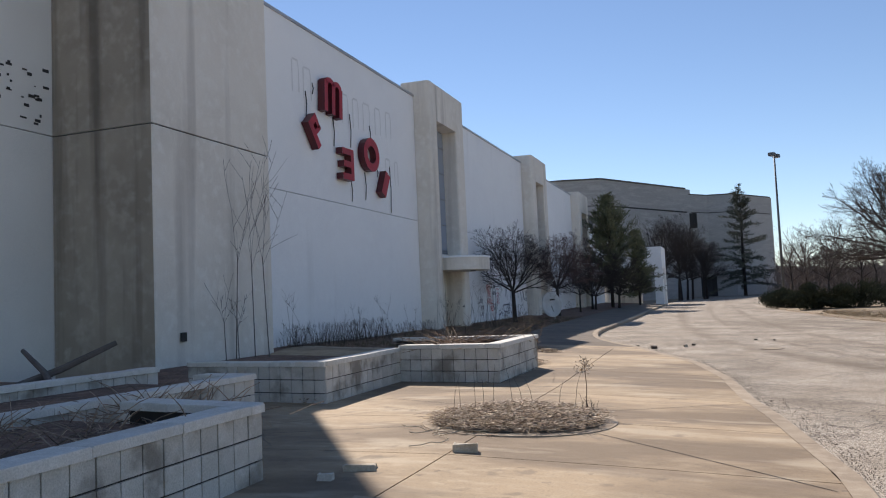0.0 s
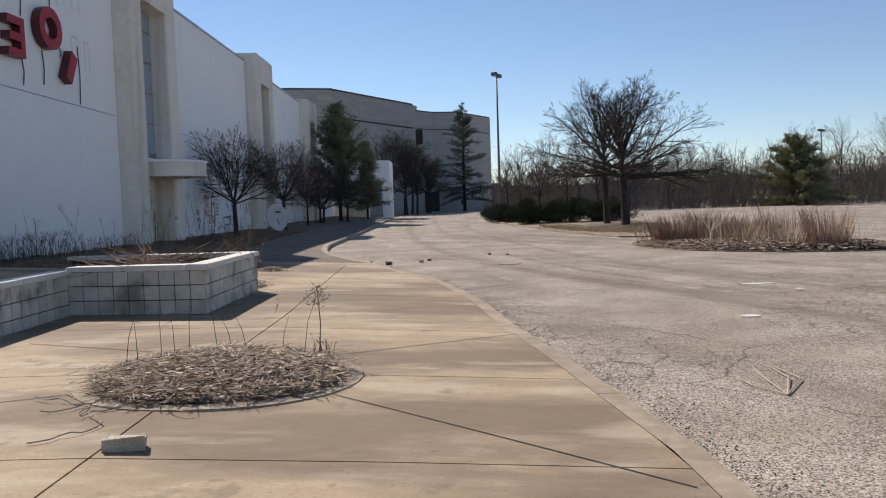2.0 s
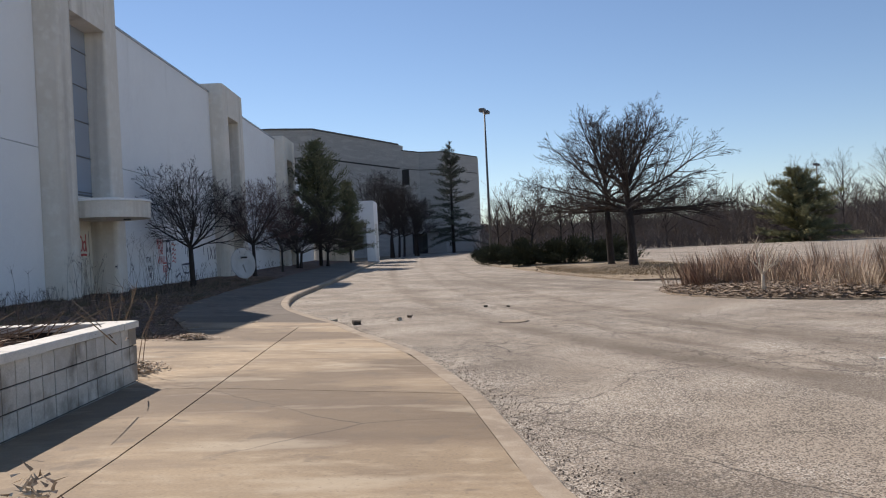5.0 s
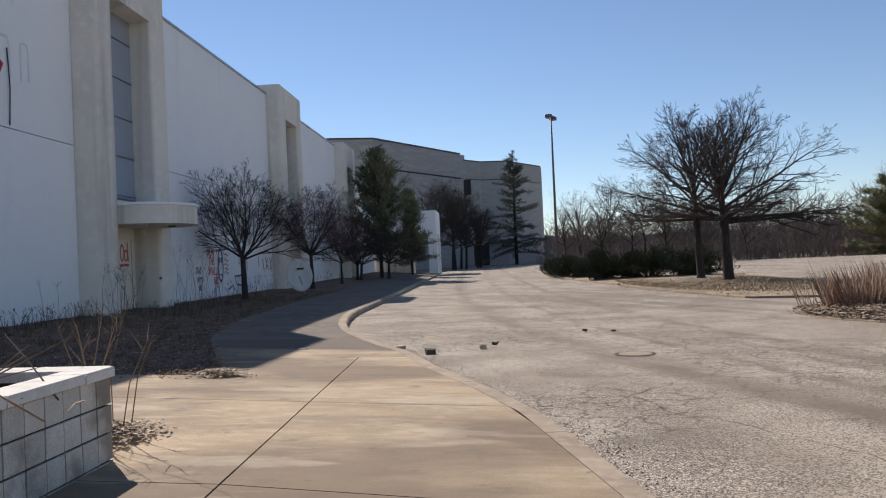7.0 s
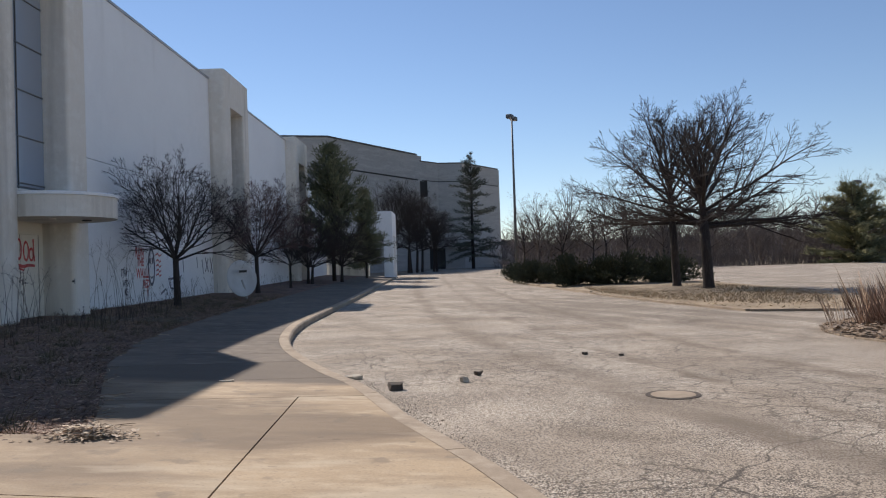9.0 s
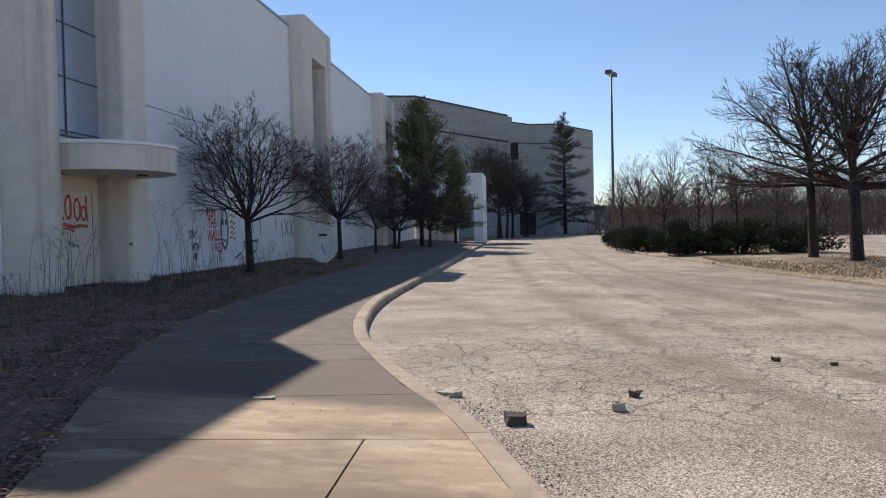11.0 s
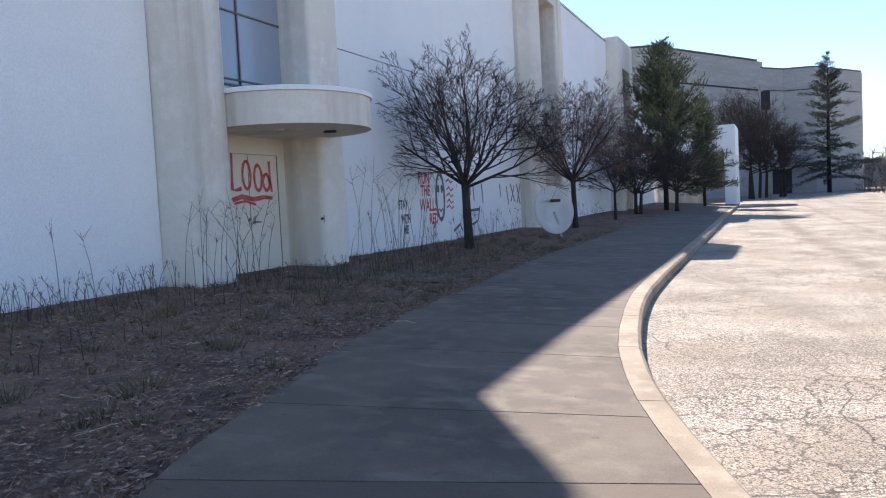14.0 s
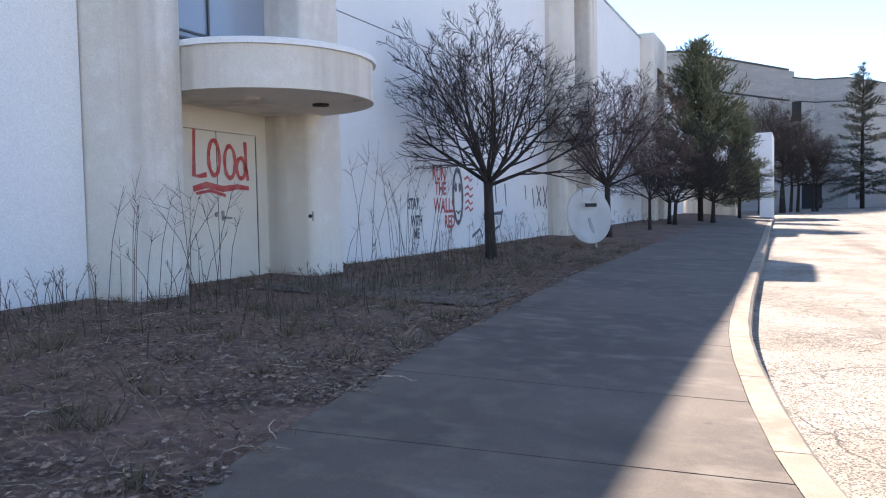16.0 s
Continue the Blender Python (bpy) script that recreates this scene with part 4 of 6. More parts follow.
# trees in the bed along the wall
bare_tree((-10.98, 44.8, 0.42), 5.3, 1.75, 0.125, 3.7, "small leafless crab apple with dark spreading twigs", 3, limbs=15, kids=(6, 10, 6, 5), rise=(0.3, 1.3), lift=0.006, group="crab apples by the wall")
bare_tree((-10.75, 56.2, 0.5), 6.1, 1.9, 0.11, 3.7, "small leafless crab apple by the second pier", 8, limbs=15, kids=(6, 11, 7, 6), rise=(0.34, 1.3), lift=0.006, twig=TWIG_RED, group="crab apples by the wall")
bare_tree((-10.5, 63.5, 0.55), 5.0, 1.3, 0.07, 2.5, "dense leafless shrub tree beside the wall", 12, limbs=13, kids=(6, 9, 7, 5), rise=(0.15, 1.4))
bare_tree((-10.3, 70.5, 0.6), 5.4, 1.1, 0.10, 3.1, "dense leafless tree with several dark stems", 14, limbs=9, kids=(6, 9, 7, 5), clumps=2)
bare_tree((-9.3, 75.0, 0.6), 5.2, 1.1, 0.10, 3.0, "dense leafless tree under the pine", 15, limbs=9, kids=(6, 9, 7, 5), clumps=2)
conifer((-9.85, 77.6, 0.6), 10.5, 4.5, "tall dark green pine with dense uneven crown", 4, NEEDLE, bare=0.18, gap=0.38, tufts=20, size=0.34, power=0.64, uneven=0.45, droop=0.2)
conifer((-8.2, 86.5, 0.7), 7.5, 2.4, "smaller green pine beside the white porch", 6, NEEDLE, bare=0.12, gap=0.3, tufts=24, size=0.3, power=0.65, uneven=0.5, droop=0.15)
for k, (tx, ty, th, sd) in enumerate(((-7.8, 120, 12.0, 21), (-6.3, 124, 12.5, 22), (-4.9, 128, 11.5, 23), (-2.6, 130, 9.0, 24))):
    bare_tree((tx, ty, 0.4), th, 3.0, 0.18, 4.4, "tall leafless tree before the grey store", sd, limbs=10, kids=(5, 10, 8, 6), clumps=2, bark=BARK, twig=TWIG, leader=0.4, group="trees before the store")
conifer((3.6, 150, 0.6), 19.5, 4.4, "thin dark spruce with flat drooping branches", 9, NEEDLE_DARK, bare=0.12, gap=0.58, droop=-0.2, tufts=9, size=0.5, category="spruce tree", power=0.5, uneven=0.75)

# trees and bushes on the long island
bare_tree((10.6, 51.1, 0.12), 8.1, 2.9, 0.24, 4.9, "broad leafless tree with dark trunk on the island", 31, limbs=17, kids=(6, 11, 6, 4), low=((-0.1, -0.03, 2.85, 5.2), (-0.5, 0.3, 3.0, 3.6), (2.9, 0.25, 2.9, 2.0)), rise=(-0.05, 1.35), lift=0.006, leader=0.42, bias=(0.32, 0.0), fine=0.0085, group="trees on the island")
bare_tree((10.2, 54.6, 0.12), 8.7, 3.1, 0.2, 4.6, "broad leafless tree leaning away from its neighbour on the island", 32, limbs=17, kids=(6, 11, 6, 4), low=((3.2, 0.05, 3.1, 4.4), (2.5, 0.3, 3.2, 3.2)), rise=(-0.05, 1.35), lift=0.006, leader=0.42, bias=(-0.32, 0.0), fine=0.0085, group="trees on the island")
for k, (bx, by, rx, ry, bh) in enumerate(((6.2, 60.5, 2.2, 2.0, 1.75), (8.5, 60.0, 2.4, 2.0, 1.95), (11.3, 60.6, 2.2, 2.0, 1.7), (4.9, 66, 1.8, 2.0, 1.5), (4.6, 74, 1.6, 2.4, 1.5), (5.2, 80, 1.4, 2.0, 1.4))):
    bush((bx, by, 0.05), rx, ry, bh, "low dark green spreading juniper", 40 + k, JUNIPER, n=5200 if by < 64 else 2600, size=0.17, group="junipers on the island")
conifer((42.0, 99, 0.3), 8.3, 5.8, "broad olive green cedar at the edge of the car park", 51, CEDAR, bare=0.01, gap=0.34, droop=0.0, tufts=34, size=0.4, category="cedar tree", power=0.72, uneven=0.35)


def outline(cx, cy, rx, ry, n=28, wob=0.06, seed=1):
    rnd = random.Random(seed)
    return [(cx + rx * math.cos(6.2832 * k / n) * (1 + rnd.uniform(-wob, wob)), cy + ry * math.sin(6.2832 * k / n) * (1 + rnd.uniform(-wob, wob))) for k in range(n)]


def island(name, pts, label, mat, top, kerbed=0.085):
    t = thing(name, (pts[0][0], pts[0][1], 0), label, "traffic island", kind="structure")
    k = len(pts)
    cx, cy = sum(p[0] for p in pts) / k, sum(p[1] for p in pts) / k
    m = Mesh()
    m.add([(x, y, fall(y) + kerbed - 0.02) for x, y in pts] + [(cx + (x - cx) * 0.6, cy + (y - cy) * 0.6, fall(y) + top) for x, y in pts] + [(cx, cy, top + 0.03 + fall(cy))],
          [(i, (i + 1) % k, k + (i + 1) % k, k + i) for i in range(k)] + [(k + i, k + (i + 1) % k, 2 * k) for i in range(k)])
    part("earth", m, mat, t, smooth=True)
    for i in range(k):
        a, b = Vector(pts[i]), Vector(pts[(i + 1) % k])
        n = Vector(((b - a).y, -(b - a).x)).normalized() * 0.16
        d = (b - a).normalized() * 0.008
        part("kerbstone", Mesh().prism([tuple(a + d), tuple(a + d + n), tuple(b - d + n), tuple(b - d)][::-1], fall(a.y) - 0.05, fall(a.y) + kerbed + 0.02 * rng.random(), 0.015), KERB, t)


long_pts = [(7.4, 38), (9.4, 37.2), (11.6, 38), (13.4, 42), (14, 50), (14, 60), (13, 70), (9, 82), (5.6, 84), (3.7, 80), (3.6, 72), (4.4, 62), (5.6, 52), (6.5, 43)]
island("island_long", long_pts, "long kerbed island with straw-coloured dead grass", ISLAND, 0.10, 0.05)
REED_BED = (9.65, 29.3)
REED_TURN = math.atan2(-0.817, 0.577)


def reed_spot(u, v):
    """A plan point of the reed island from its long and short half-axes."""
    c, q = math.cos(REED_TURN), math.sin(REED_TURN)
    return REED_BED[0] + 4.1 * u * c - 2.6 * v * q, REED_BED[1] + 4.1 * u * q + 2.6 * v * c


wobble = random.Random(2)
island("island_reeds", [reed_spot(math.cos(6.2832 * k / 28) * wobble.uniform(0.96, 1.03), math.sin(6.2832 * k / 28) * wobble.uniform(0.96, 1.03)) for k in range(28)], "low island overgrown with dry reeds", MULCH, 0.2, 0.015)
rnd = random.Random(77)
m = Mesh()
for _ in range(9000):
    a, r = rnd.uniform(0, 6.28), math.sqrt(rnd.random())
    gx, gy = 9.4 + 3.6 * r * math.cos(a), 52 + 13 * r * math.sin(a)
    s = rnd.uniform(0.0, 0.06)
    m.add([(gx - 0.015, gy, 0.1), (gx + 0.015, gy, 0.1), (gx + rnd.uniform(-0.1, 0.1), gy + rnd.uniform(-0.1, 0.1), 0.14 + s)], [(0, 1, 2)])
for _ in range(2600):
    a, r = rnd.uniform(0, 6.28), math.sqrt(rnd.random()) * 1.05
    leaves(m, [(9.0 + 3.8 * r * math.cos(a), 47 + 9.5 * r * math.sin(a), 0.08 + rnd.uniform(0, 0.05))], rnd, 0.06)
ob = part("island_grass", m, STRAW)
tagged(ob, "short straw-coloured dead grass on the island", "grass", kind="stuff")


def reed_clump(m, cx, cy, r, n, h0, h1, lean, rnd):
    """Dry stems that fan out of one clump."""
    for _ in range(n):
        a, q = rnd.uniform(0, 6.28), r * math.sqrt(rnd.random())
        gx, gy = cx + q * math.cos(a), cy + q * math.sin(a)
        h, w = rnd.uniform(h0, h1), rnd.uniform(0.002, 0.0046)
        out = lean * q / r
        lx, ly = (math.cos(a) * out + rnd.gauss(0, 0.1)) * h, (math.sin(a) * out + rnd.gauss(0, 0.1)) * h
        m.add([(gx - w, gy, 0.1), (gx + w, gy + w, 0.1), (gx + lx * 0.5 + w * 0.7, gy + ly * 0.45, 0.1 + h * 0.55), (gx + lx, gy + ly, 0.1 + h)], [(0, 1, 2), (0, 2, 3)])


m, pale, ms = Mesh(), Mesh(), Mesh()
for cx, cy, r, n, h0, h1, lean in ((10.9, 26.9, 0.6, 620, 0.4, 1.3, 0.16), (11.3, 28.2, 0.5, 200, 0.4, 1.2, 0.18), (10.2, 27.9, 0.45, 90, 0.4, 1.05, 0.25), (11.2, 30.6, 0.9, 420, 0.4, 1.35, 0.16)):
    reed_clump(m if n != 200 else pale, cx, cy, r, n, h0, h1, lean, rnd)
for _ in range(60):
    u, v = rnd.uniform(-0.85, 0.1), rnd.uniform(-0.4, 0.8)
    reed_clump(m, *reed_spot(u, v), 0.4, 70, 0.25, 0.9 + 0.4 * rnd.random() * (u < -0.3), 0.35, rnd)
for _ in range(26):
    u, v = rnd.uniform(-0.2, 0.8), rnd.uniform(-0.8, 0.6)
    reed_clump(pale if rnd.random() < 0.5 else m, *reed_spot(u, v), 0.4, 20, 0.15, 0.7, 0.4, rnd)
reed_clump(pale, 9.9, 27.4, 0.35, 170, 0.3, 0.85, 0.4, rnd)
ob = part("reeds", m, REED)
tagged(ob, "reddish brown dry reeds in uneven clumps on the island", "reeds", kind="stuff")
ob = part("straw_clumps", pale, STALK)
tagged(ob, "pale straw clumps among the reeds", "grass", kind="stuff")
for _ in range(9000):
    a, r = rnd.uniform(0, 6.28), math.sqrt(rnd.random()) * 1.06
    gx, gy = reed_spot(r * math.cos(a), r * math.sin(a))
    leaves(ms, [(gx, gy, 0.02 + 0.19 * max(0, 1 - r ** 2 * 0.9) ** 0.5 + rnd.uniform(0, 0.05))], rnd, 0.075)
ob = part("island_litter", ms, LEAF)
tagged(ob, "brown dead leaves heaped round the reeds", "leaf litter", kind="stuff")
pole = thing("fallen_branch", (10.4, 25.6, 0.05), "long dark dead branch lying along the reed island", "branch")
part("branch", Mesh().tube([(9.2, 26.3, 0.1), (10.2, 25.9, 0.12), (11.2, 25.75, 0.1), (12.0, 25.5, 0.05)], [0.05, 0.06, 0.05, 0.03], 7), BARK, pole)
bare_tree((7.95, 28.2, 0.1), 1.35, 0.45, 0.045, 0.6, "small bleached bare shrub in front of the reeds", 61, limbs=7, kids=(4, 4, 3), depth=2, bark=BLEACHED, twig=BLEACHED, rise=(0.7, 1.4))

# woods beyond the car park
rnd = random.Random(91)
for k, (tx, ty, th) in enumerate(((9.5, 104, 9.0), (13.5, 108, 10.5), (16.8, 104, 9.6), (20.5, 110, 10.2), (26.0, 112, 9.0), (33.0, 116, 9.6), (54.0, 112, 11.0), (8.2, 109, 7.5), (11.5, 101, 6.5), (15.0, 102, 7.0), (18.8, 102, 7.6), (23.0, 103, 7.0), (28.5, 105, 6.4), (47.0, 108, 10.5), (64.0, 118, 12.5))):
    bare_tree((tx, ty, fall(ty) - 0.1), th, th * 0.3, 0.13, th * 0.42, "bare slender tree at the edge of the woods", 200 + k, limbs=10, kids=(5, 7, 5, 3), rise=(0.5, 1.4), leader=0.5, bark=BARK, twig=FAR_TWIG, group="trees at the edge of the woods")
m = Mesh()


def far_tree(m, x, y, z, h, rnd):
    """A slight bushy tree of the woods."""
    pts = [(x, y, z), (x + rnd.uniform(-0.5, 0.5), y, z + h * 0.4), (x + rnd.uniform(-1.0, 1.0), y, z + h * 0.8)]
    r0 = h * 0.0065
    m.tube(pts, [r0, r0 * 0.7, 0.02], 3, cap=False)
    for _ in range(rnd.randint(13, 18)):
        u = rnd.uniform(0.08, 0.95)
        p = Vector(pts[0]).lerp(Vector(pts[2]), u)
        d = heading(rnd.uniform(0, 6.28), rnd.uniform(0.2, 1.25))
        ln = h * 0.38 * (1.2 - u) + 0.4
        q = p + d * ln
        m.tube([tuple(p), tuple(q)], [r0 * 0.45, 0.014], 3, cap=False)
        for _ in range(8):
            s = p.lerp(q, rnd.uniform(0.2, 1))
            e = s + (d + Vector((rnd.uniform(-0.9, 0.9), rnd.uniform(-0.9, 0.9), rnd.uniform(-0.2, 0.9)))).normalized() * ln * rnd.uniform(0.25, 0.5)
            w = Vector((0.016, 0.010, 0))
            m.add([s - w, s + w, e], [(0, 1, 2)])


for k in range(900):
    far = rnd.random() ** 1.3
    wy = 102 + 70 * far
    wx = rnd.uniform(8, 95 + 60 * far)
    far_tree(m, wx, wy, fall(wy) - 0.1, rnd.uniform(4.6, 8.2) + 2.6 * noise.noise((wx * 0.08, wy * 0.08, 4)), rnd)
for k in range(260):
    wy = 112 + 60 * rnd.random()
    wx = rnd.uniform(30, 150)
    far_tree(m, wx, wy, fall(wy) - 0.1, rnd.uniform(8.5, 13.0), rnd)
ob = part("woodland", m, FAR_TWIG)
tagged(ob, "bare winter woods beyond the car park", "woods", kind="stuff")
m = Mesh()
for k in range(9000):
    far = rnd.random() ** 1.6
    wy = 99.5 + 60 * far
    wx = rnd.uniform(7, 90 + 55 * far)
    h = rnd.uniform(0.4, 2.2)
    z = fall(wy) - 0.1
    a, b = rnd.uniform(-0.6, 0.6) * h, rnd.uniform(-0.6, 0.6) * h
    m.add([(wx - 0.025, wy, z), (wx + 0.025, wy, z), (wx + a, wy + b, z + h)], [(0, 1, 2)])
    m.add([(wx + a * 0.4 - 0.02, wy + b * 0.4, z + h * 0.4), (wx + a * 0.4 + 0.02, wy + b * 0.4, z + h * 0.42), (wx - a * 0.6, wy + b, z + h * 0.9)], [(0, 1, 2)])
ob = part("underbrush", m, FAR_TWIG)
tagged(ob, "tangled brown brush at the edge of the woods", "brush", kind="stuff")
m = Mesh()
top_z = lambda x: 6.3 + 2.6 * noise.noise((x * 0.05, 0, 3)) + 0.9 * noise.noise((x * 0.3, 0, 7)) + 0.5 * noise.noise((x * 1.7, 0, 2))
line = [-40 + k * 0.6 for k in range(760)]
k = len(line)
m.add([(x, 205 + 10 * math.sin(x * 0.05), -1) for x in line] + [(x, 205 + 10 * math.sin(x * 0.05), top_z(x)) for x in line], [(i, i + 1, k + i + 1, k + i) for i in range(k - 1)])
ob = part("backdrop", m, FAR_WOOD)
tagged(ob, "distant brown tree line closing the view", "tree line", kind="structure")

# ---- round tree pit in the walk ----
PIT = (-2.18, 10.9)
pit = thing("tree_pit", (*PIT, 0.15), "round planting pit of dry stalks in a concrete ring", "planting bed")
N = 40  # pit outline points
for k in range(8):
    m = Mesh()
    for j in range(6):
        a = 6.2832 * (k + 0.008 + 0.984 * j / 5) / 8
        for r, dz in ((1.06, 0.010), (1.22, 0.008), (1.225, -0.02)):
            x, y = PIT[0] + r * math.cos(a), PIT[1] + r * math.sin(a)
            m.v.append((x, y, ground_z(x, y) + dz))
    m.f = [(j * 3 + i, j * 3 + i + 1, j * 3 + i + 4, j * 3 + i + 3) for j in range(5) for i in range(2)]
    part("ring_segment", m, KERB, pit)
m = Mesh()
rings = [(1.07, 0.012), (0.9, 0.06), (0.57, 0.11), (0.25, 0.13)]
for r, dz in rings:
    for k in range(N):
        x, y = PIT[0] + r * math.cos(6.2832 * k / N), PIT[1] + r * math.sin(6.2832 * k / N)
        m.v.append((x, y, ground_z(x, y) + dz + 0.02 * noise.noise((x * 3, y * 3, 0))))
m.f = [(q * N + k, q * N + (k + 1) % N, (q + 1) * N + (k + 1) % N, (q + 1) * N + k) for q in range(3) for k in range(N)] + [tuple(3 * N + k for k in range(N))]
part("mulch", m, MULCH, pit, smooth=True)
rnd = random.Random(17)
straw, weed = Mesh(), Mesh()
for _ in range(4600):
    a, r = rnd.uniform(0, 6.28), math.sqrt(rnd.random()) * 1.10
    x, y = PIT[0] + r * math.cos(a) - (0.25 if rnd.random() < 0.06 else 0), PIT[1] + r * math.sin(a)
    z = ground_z(x, y) + 0.02 + 0.12 * max(0, 1 - (r / 1.2) ** 2) + rnd.uniform(0, 0.035)
    b, ln, w = rnd.uniform(0, 6.28), rnd.uniform(0.05, 0.22), rnd.uniform(0.0025, 0.006)
    c, q = math.cos(b), math.sin(b)
    tilt = rnd.uniform(-0.12, 0.25) * ln
    straw.add([(x - q * w, y + c * w, z), (x + q * w, y - c * w, z + 0.004), (x + c * ln + q * w * 0.7, y + q * ln - c * w * 0.7, z + tilt), (x + c * ln - q * w * 0.7, y + q * ln + c * w * 0.7, z + tilt + 0.003)], [(0, 1, 2, 3)])
    if rnd.random() < 0.16:
        leaves(straw, [(x, y, z + 0.01)], rnd, 0.035)
part("stalk_litter", straw, STALK, pit, "pale broken stalks and leaves")
pit.children[-1]["kind"] = "stuff"
spots = [(PIT[0] + 0.93 * math.cos(a), PIT[1] + 0.93 * math.sin(a), ground_z(PIT[0], PIT[1]) + 0.05) for a in (0.9, 1.2, 1.6, 1.9, 2.2, 2.5, 2.8, 3.0, 1.75, 2.35)]
stems(weed, spots, rnd, 0.3, 0.7, 0.0042, 0.35, 0)
stems(weed, [(PIT[0] + 0.75 + rnd.uniform(-0.1, 0.1), PIT[1] + 0.75 + rnd.uniform(-0.1, 0.1), 0.2) for _ in range(14)], rnd, 0.06, 0.22, 0.004, 0.5, 2)
part("weed_stems", weed, WEED, pit, "thin upright dead weed stems")["kind"] = "stuff"
flower = thing("dead_weed", (PIT[0] + 0.72, PIT[1] + 0.78, 0.2), "tall dead weed with a fuzzy seed head", "weed")
m = Mesh()
fx, fy = PIT[0] + 0.72, PIT[1] + 0.78
m.tube([(fx, fy, 0.18), (fx + 0.02, fy, 0.5), (fx, fy, 0.86)], [0.007, 0.006, 0.004], 5)
part("stalk", m, STEM, flower)
m = Mesh()
for _ in range(130):
    needles(m, Vector((fx + rnd.gauss(0, 0.045), fy + rnd.gauss(0, 0.045), rnd.choice((0.74, 0.70, 0.78, 0.84)) + rnd.gauss(0, 0.02))), Vector((0, 0, 0)), 0.01, 1, 0.05, rnd)
part("seed_head", m, STALK, flower)["kind"] = "stuff"


# ---- broken stones and litter on the ground ----
def rubble(at, sx, sy, sz, turn, label, seed, mat=ROCK, name="stone_block", tilt=0.0, category="stone", rough=0.2):
    """A broken piece: a bevelled block with chipped, uneven corners."""
    rnd = random.Random(seed)
    m = Mesh().box(-sx / 2, sx / 2, -sy / 2, sy / 2, 0, sz, min(sx, sy, sz) * 0.12)
    rot = Matrix.Rotation(turn, 3, "Z") @ Matrix.Rotation(tilt, 3, "X")
    z = (ground_z(at[0], at[1]) if at[0] < edge(at[1]) else fall(at[1]) + 0.008)
    out = []
    for v in m.v:
        w = Vector(v) * (1 + rnd.uniform(-rough, rough * 0.5))
        w = rot @ w
        out.append((w.x + at[0], w.y + at[1], w.z + z))
    low = min(w[2] for w in out)
    m.v = [(x, y, q - low + z - 0.006) for x, y, q in out]
    ob = part(name, m, mat)
    return tagged(ob, label, category)


rubble((-2.2, 8.8), 0.25, 0.12, 0.085, 0.15, "broken pale cap stone beside the tree pit", 1, STONE)
rubble((-2.9, 7.82), 0.3, 0.14, 0.06, 0.3, "flat broken cap stone lying on the walk", 2, STONE)
rubble((-3.03, 7.37), 0.14, 0.09, 0.065, 0.1, "small broken piece of pale block", 3, BLOCK)
# Kerb colour, darker than the other cap stones, carries their shaded sides.
rubble((-2.2, 6.5), 0.25, 0.13, 0.085, 0.2, "broken cap stone at the edge of the shade", 4, KERB, tilt=0.25, rough=0.35)
for k, (x, y, s) in enumerate(((-3.05, 6.20, 0.42), (-2.80, 6.30, 0.34), (-2.92, 5.98, 0.36))):
    rubble((x, y), s * 0.75, 0.16, 0.065, 0.5 + k, "broken cap stone heaped by the planter", 10 + k, KERB, tilt=0.2 * k, rough=0.35)
rubble((-1.8, 26.1), 0.165, 0.14, 0.085, 0.2, "dark square block of broken concrete by the kerb", 20, ROCK, tilt=0.12, rough=0.3)
rubble((-2.52, 27.35), 0.24, 0.12, 0.035, 0.9, "pale broken slab against the kerb", 21, STONE, rough=0.35)
rubble((-2.42, 27.2), 0.14, 0.08, 0.05, 0.2, "chip of broken kerb on the asphalt", 28, STONE, rough=0.35)
rubble((-0.68, 27.2), 0.10, 0.08, 0.055, 0.7, "lump of broken concrete on the asphalt", 22, ROCK, rough=0.45)
rubble((-0.9, 26.6), 0.11, 0.08, 0.07, 0.7, "small pale lump of concrete", 23, STONE, rough=0.3)
rubble((1.2, 29.2), 0.08, 0.07, 0.045, 0.3, "lump of broken asphalt", 24, ROCK, rough=0.45)
rubble((1.75, 28.9), 0.08, 0.05, 0.035, 0.3, "small lump of broken asphalt", 25, ROCK, rough=0.3)
rubble((-4.1, 26.45), 0.17, 0.09, 0.022, 0.3, "flat pale stone on the walk", 26, STONE, rough=0.3)
rubble((-6.35, 9.0), 0.42, 0.4, 0.42, 0.2, "square dark stone set in the planter", 27, BARK_GREY)
rnd = random.Random(33)
pebble, grit = Mesh(), Mesh()
for k in range(4200):
    y = rnd.uniform(4, 60) if k % 3 else rnd.uniform(23, 32)
    x = edge(y) + (rnd.uniform(0.05, 5.0) if k % 24 else rnd.uniform(-4, 0))
    if k % 3 == 0 and k % 24:
        x, y = rnd.gauss(-0.4, 1.0), rnd.gauss(27.6, 1.1)
        x = max(x, edge(y) + 0.1)
    s = 0.004 + 0.011 * rnd.random() ** 4
    z = ground_z(x, y) if x < edge(y) else fall(y)
    if x < bed_edge(y) if y > 23 else x < -3.3:
        continue
    pebble.add([(x - s, y, z - 0.003), (x + s * 0.3, y - s, z - 0.003), (x + s, y + s * 0.5, z - 0.003), (x - s * 0.2, y + s, z - 0.003), (x, y, z + s * rnd.uniform(0.3, 0.7))], [(0, 1, 4), (1, 2, 4), (2, 3, 4), (3, 0, 4)])
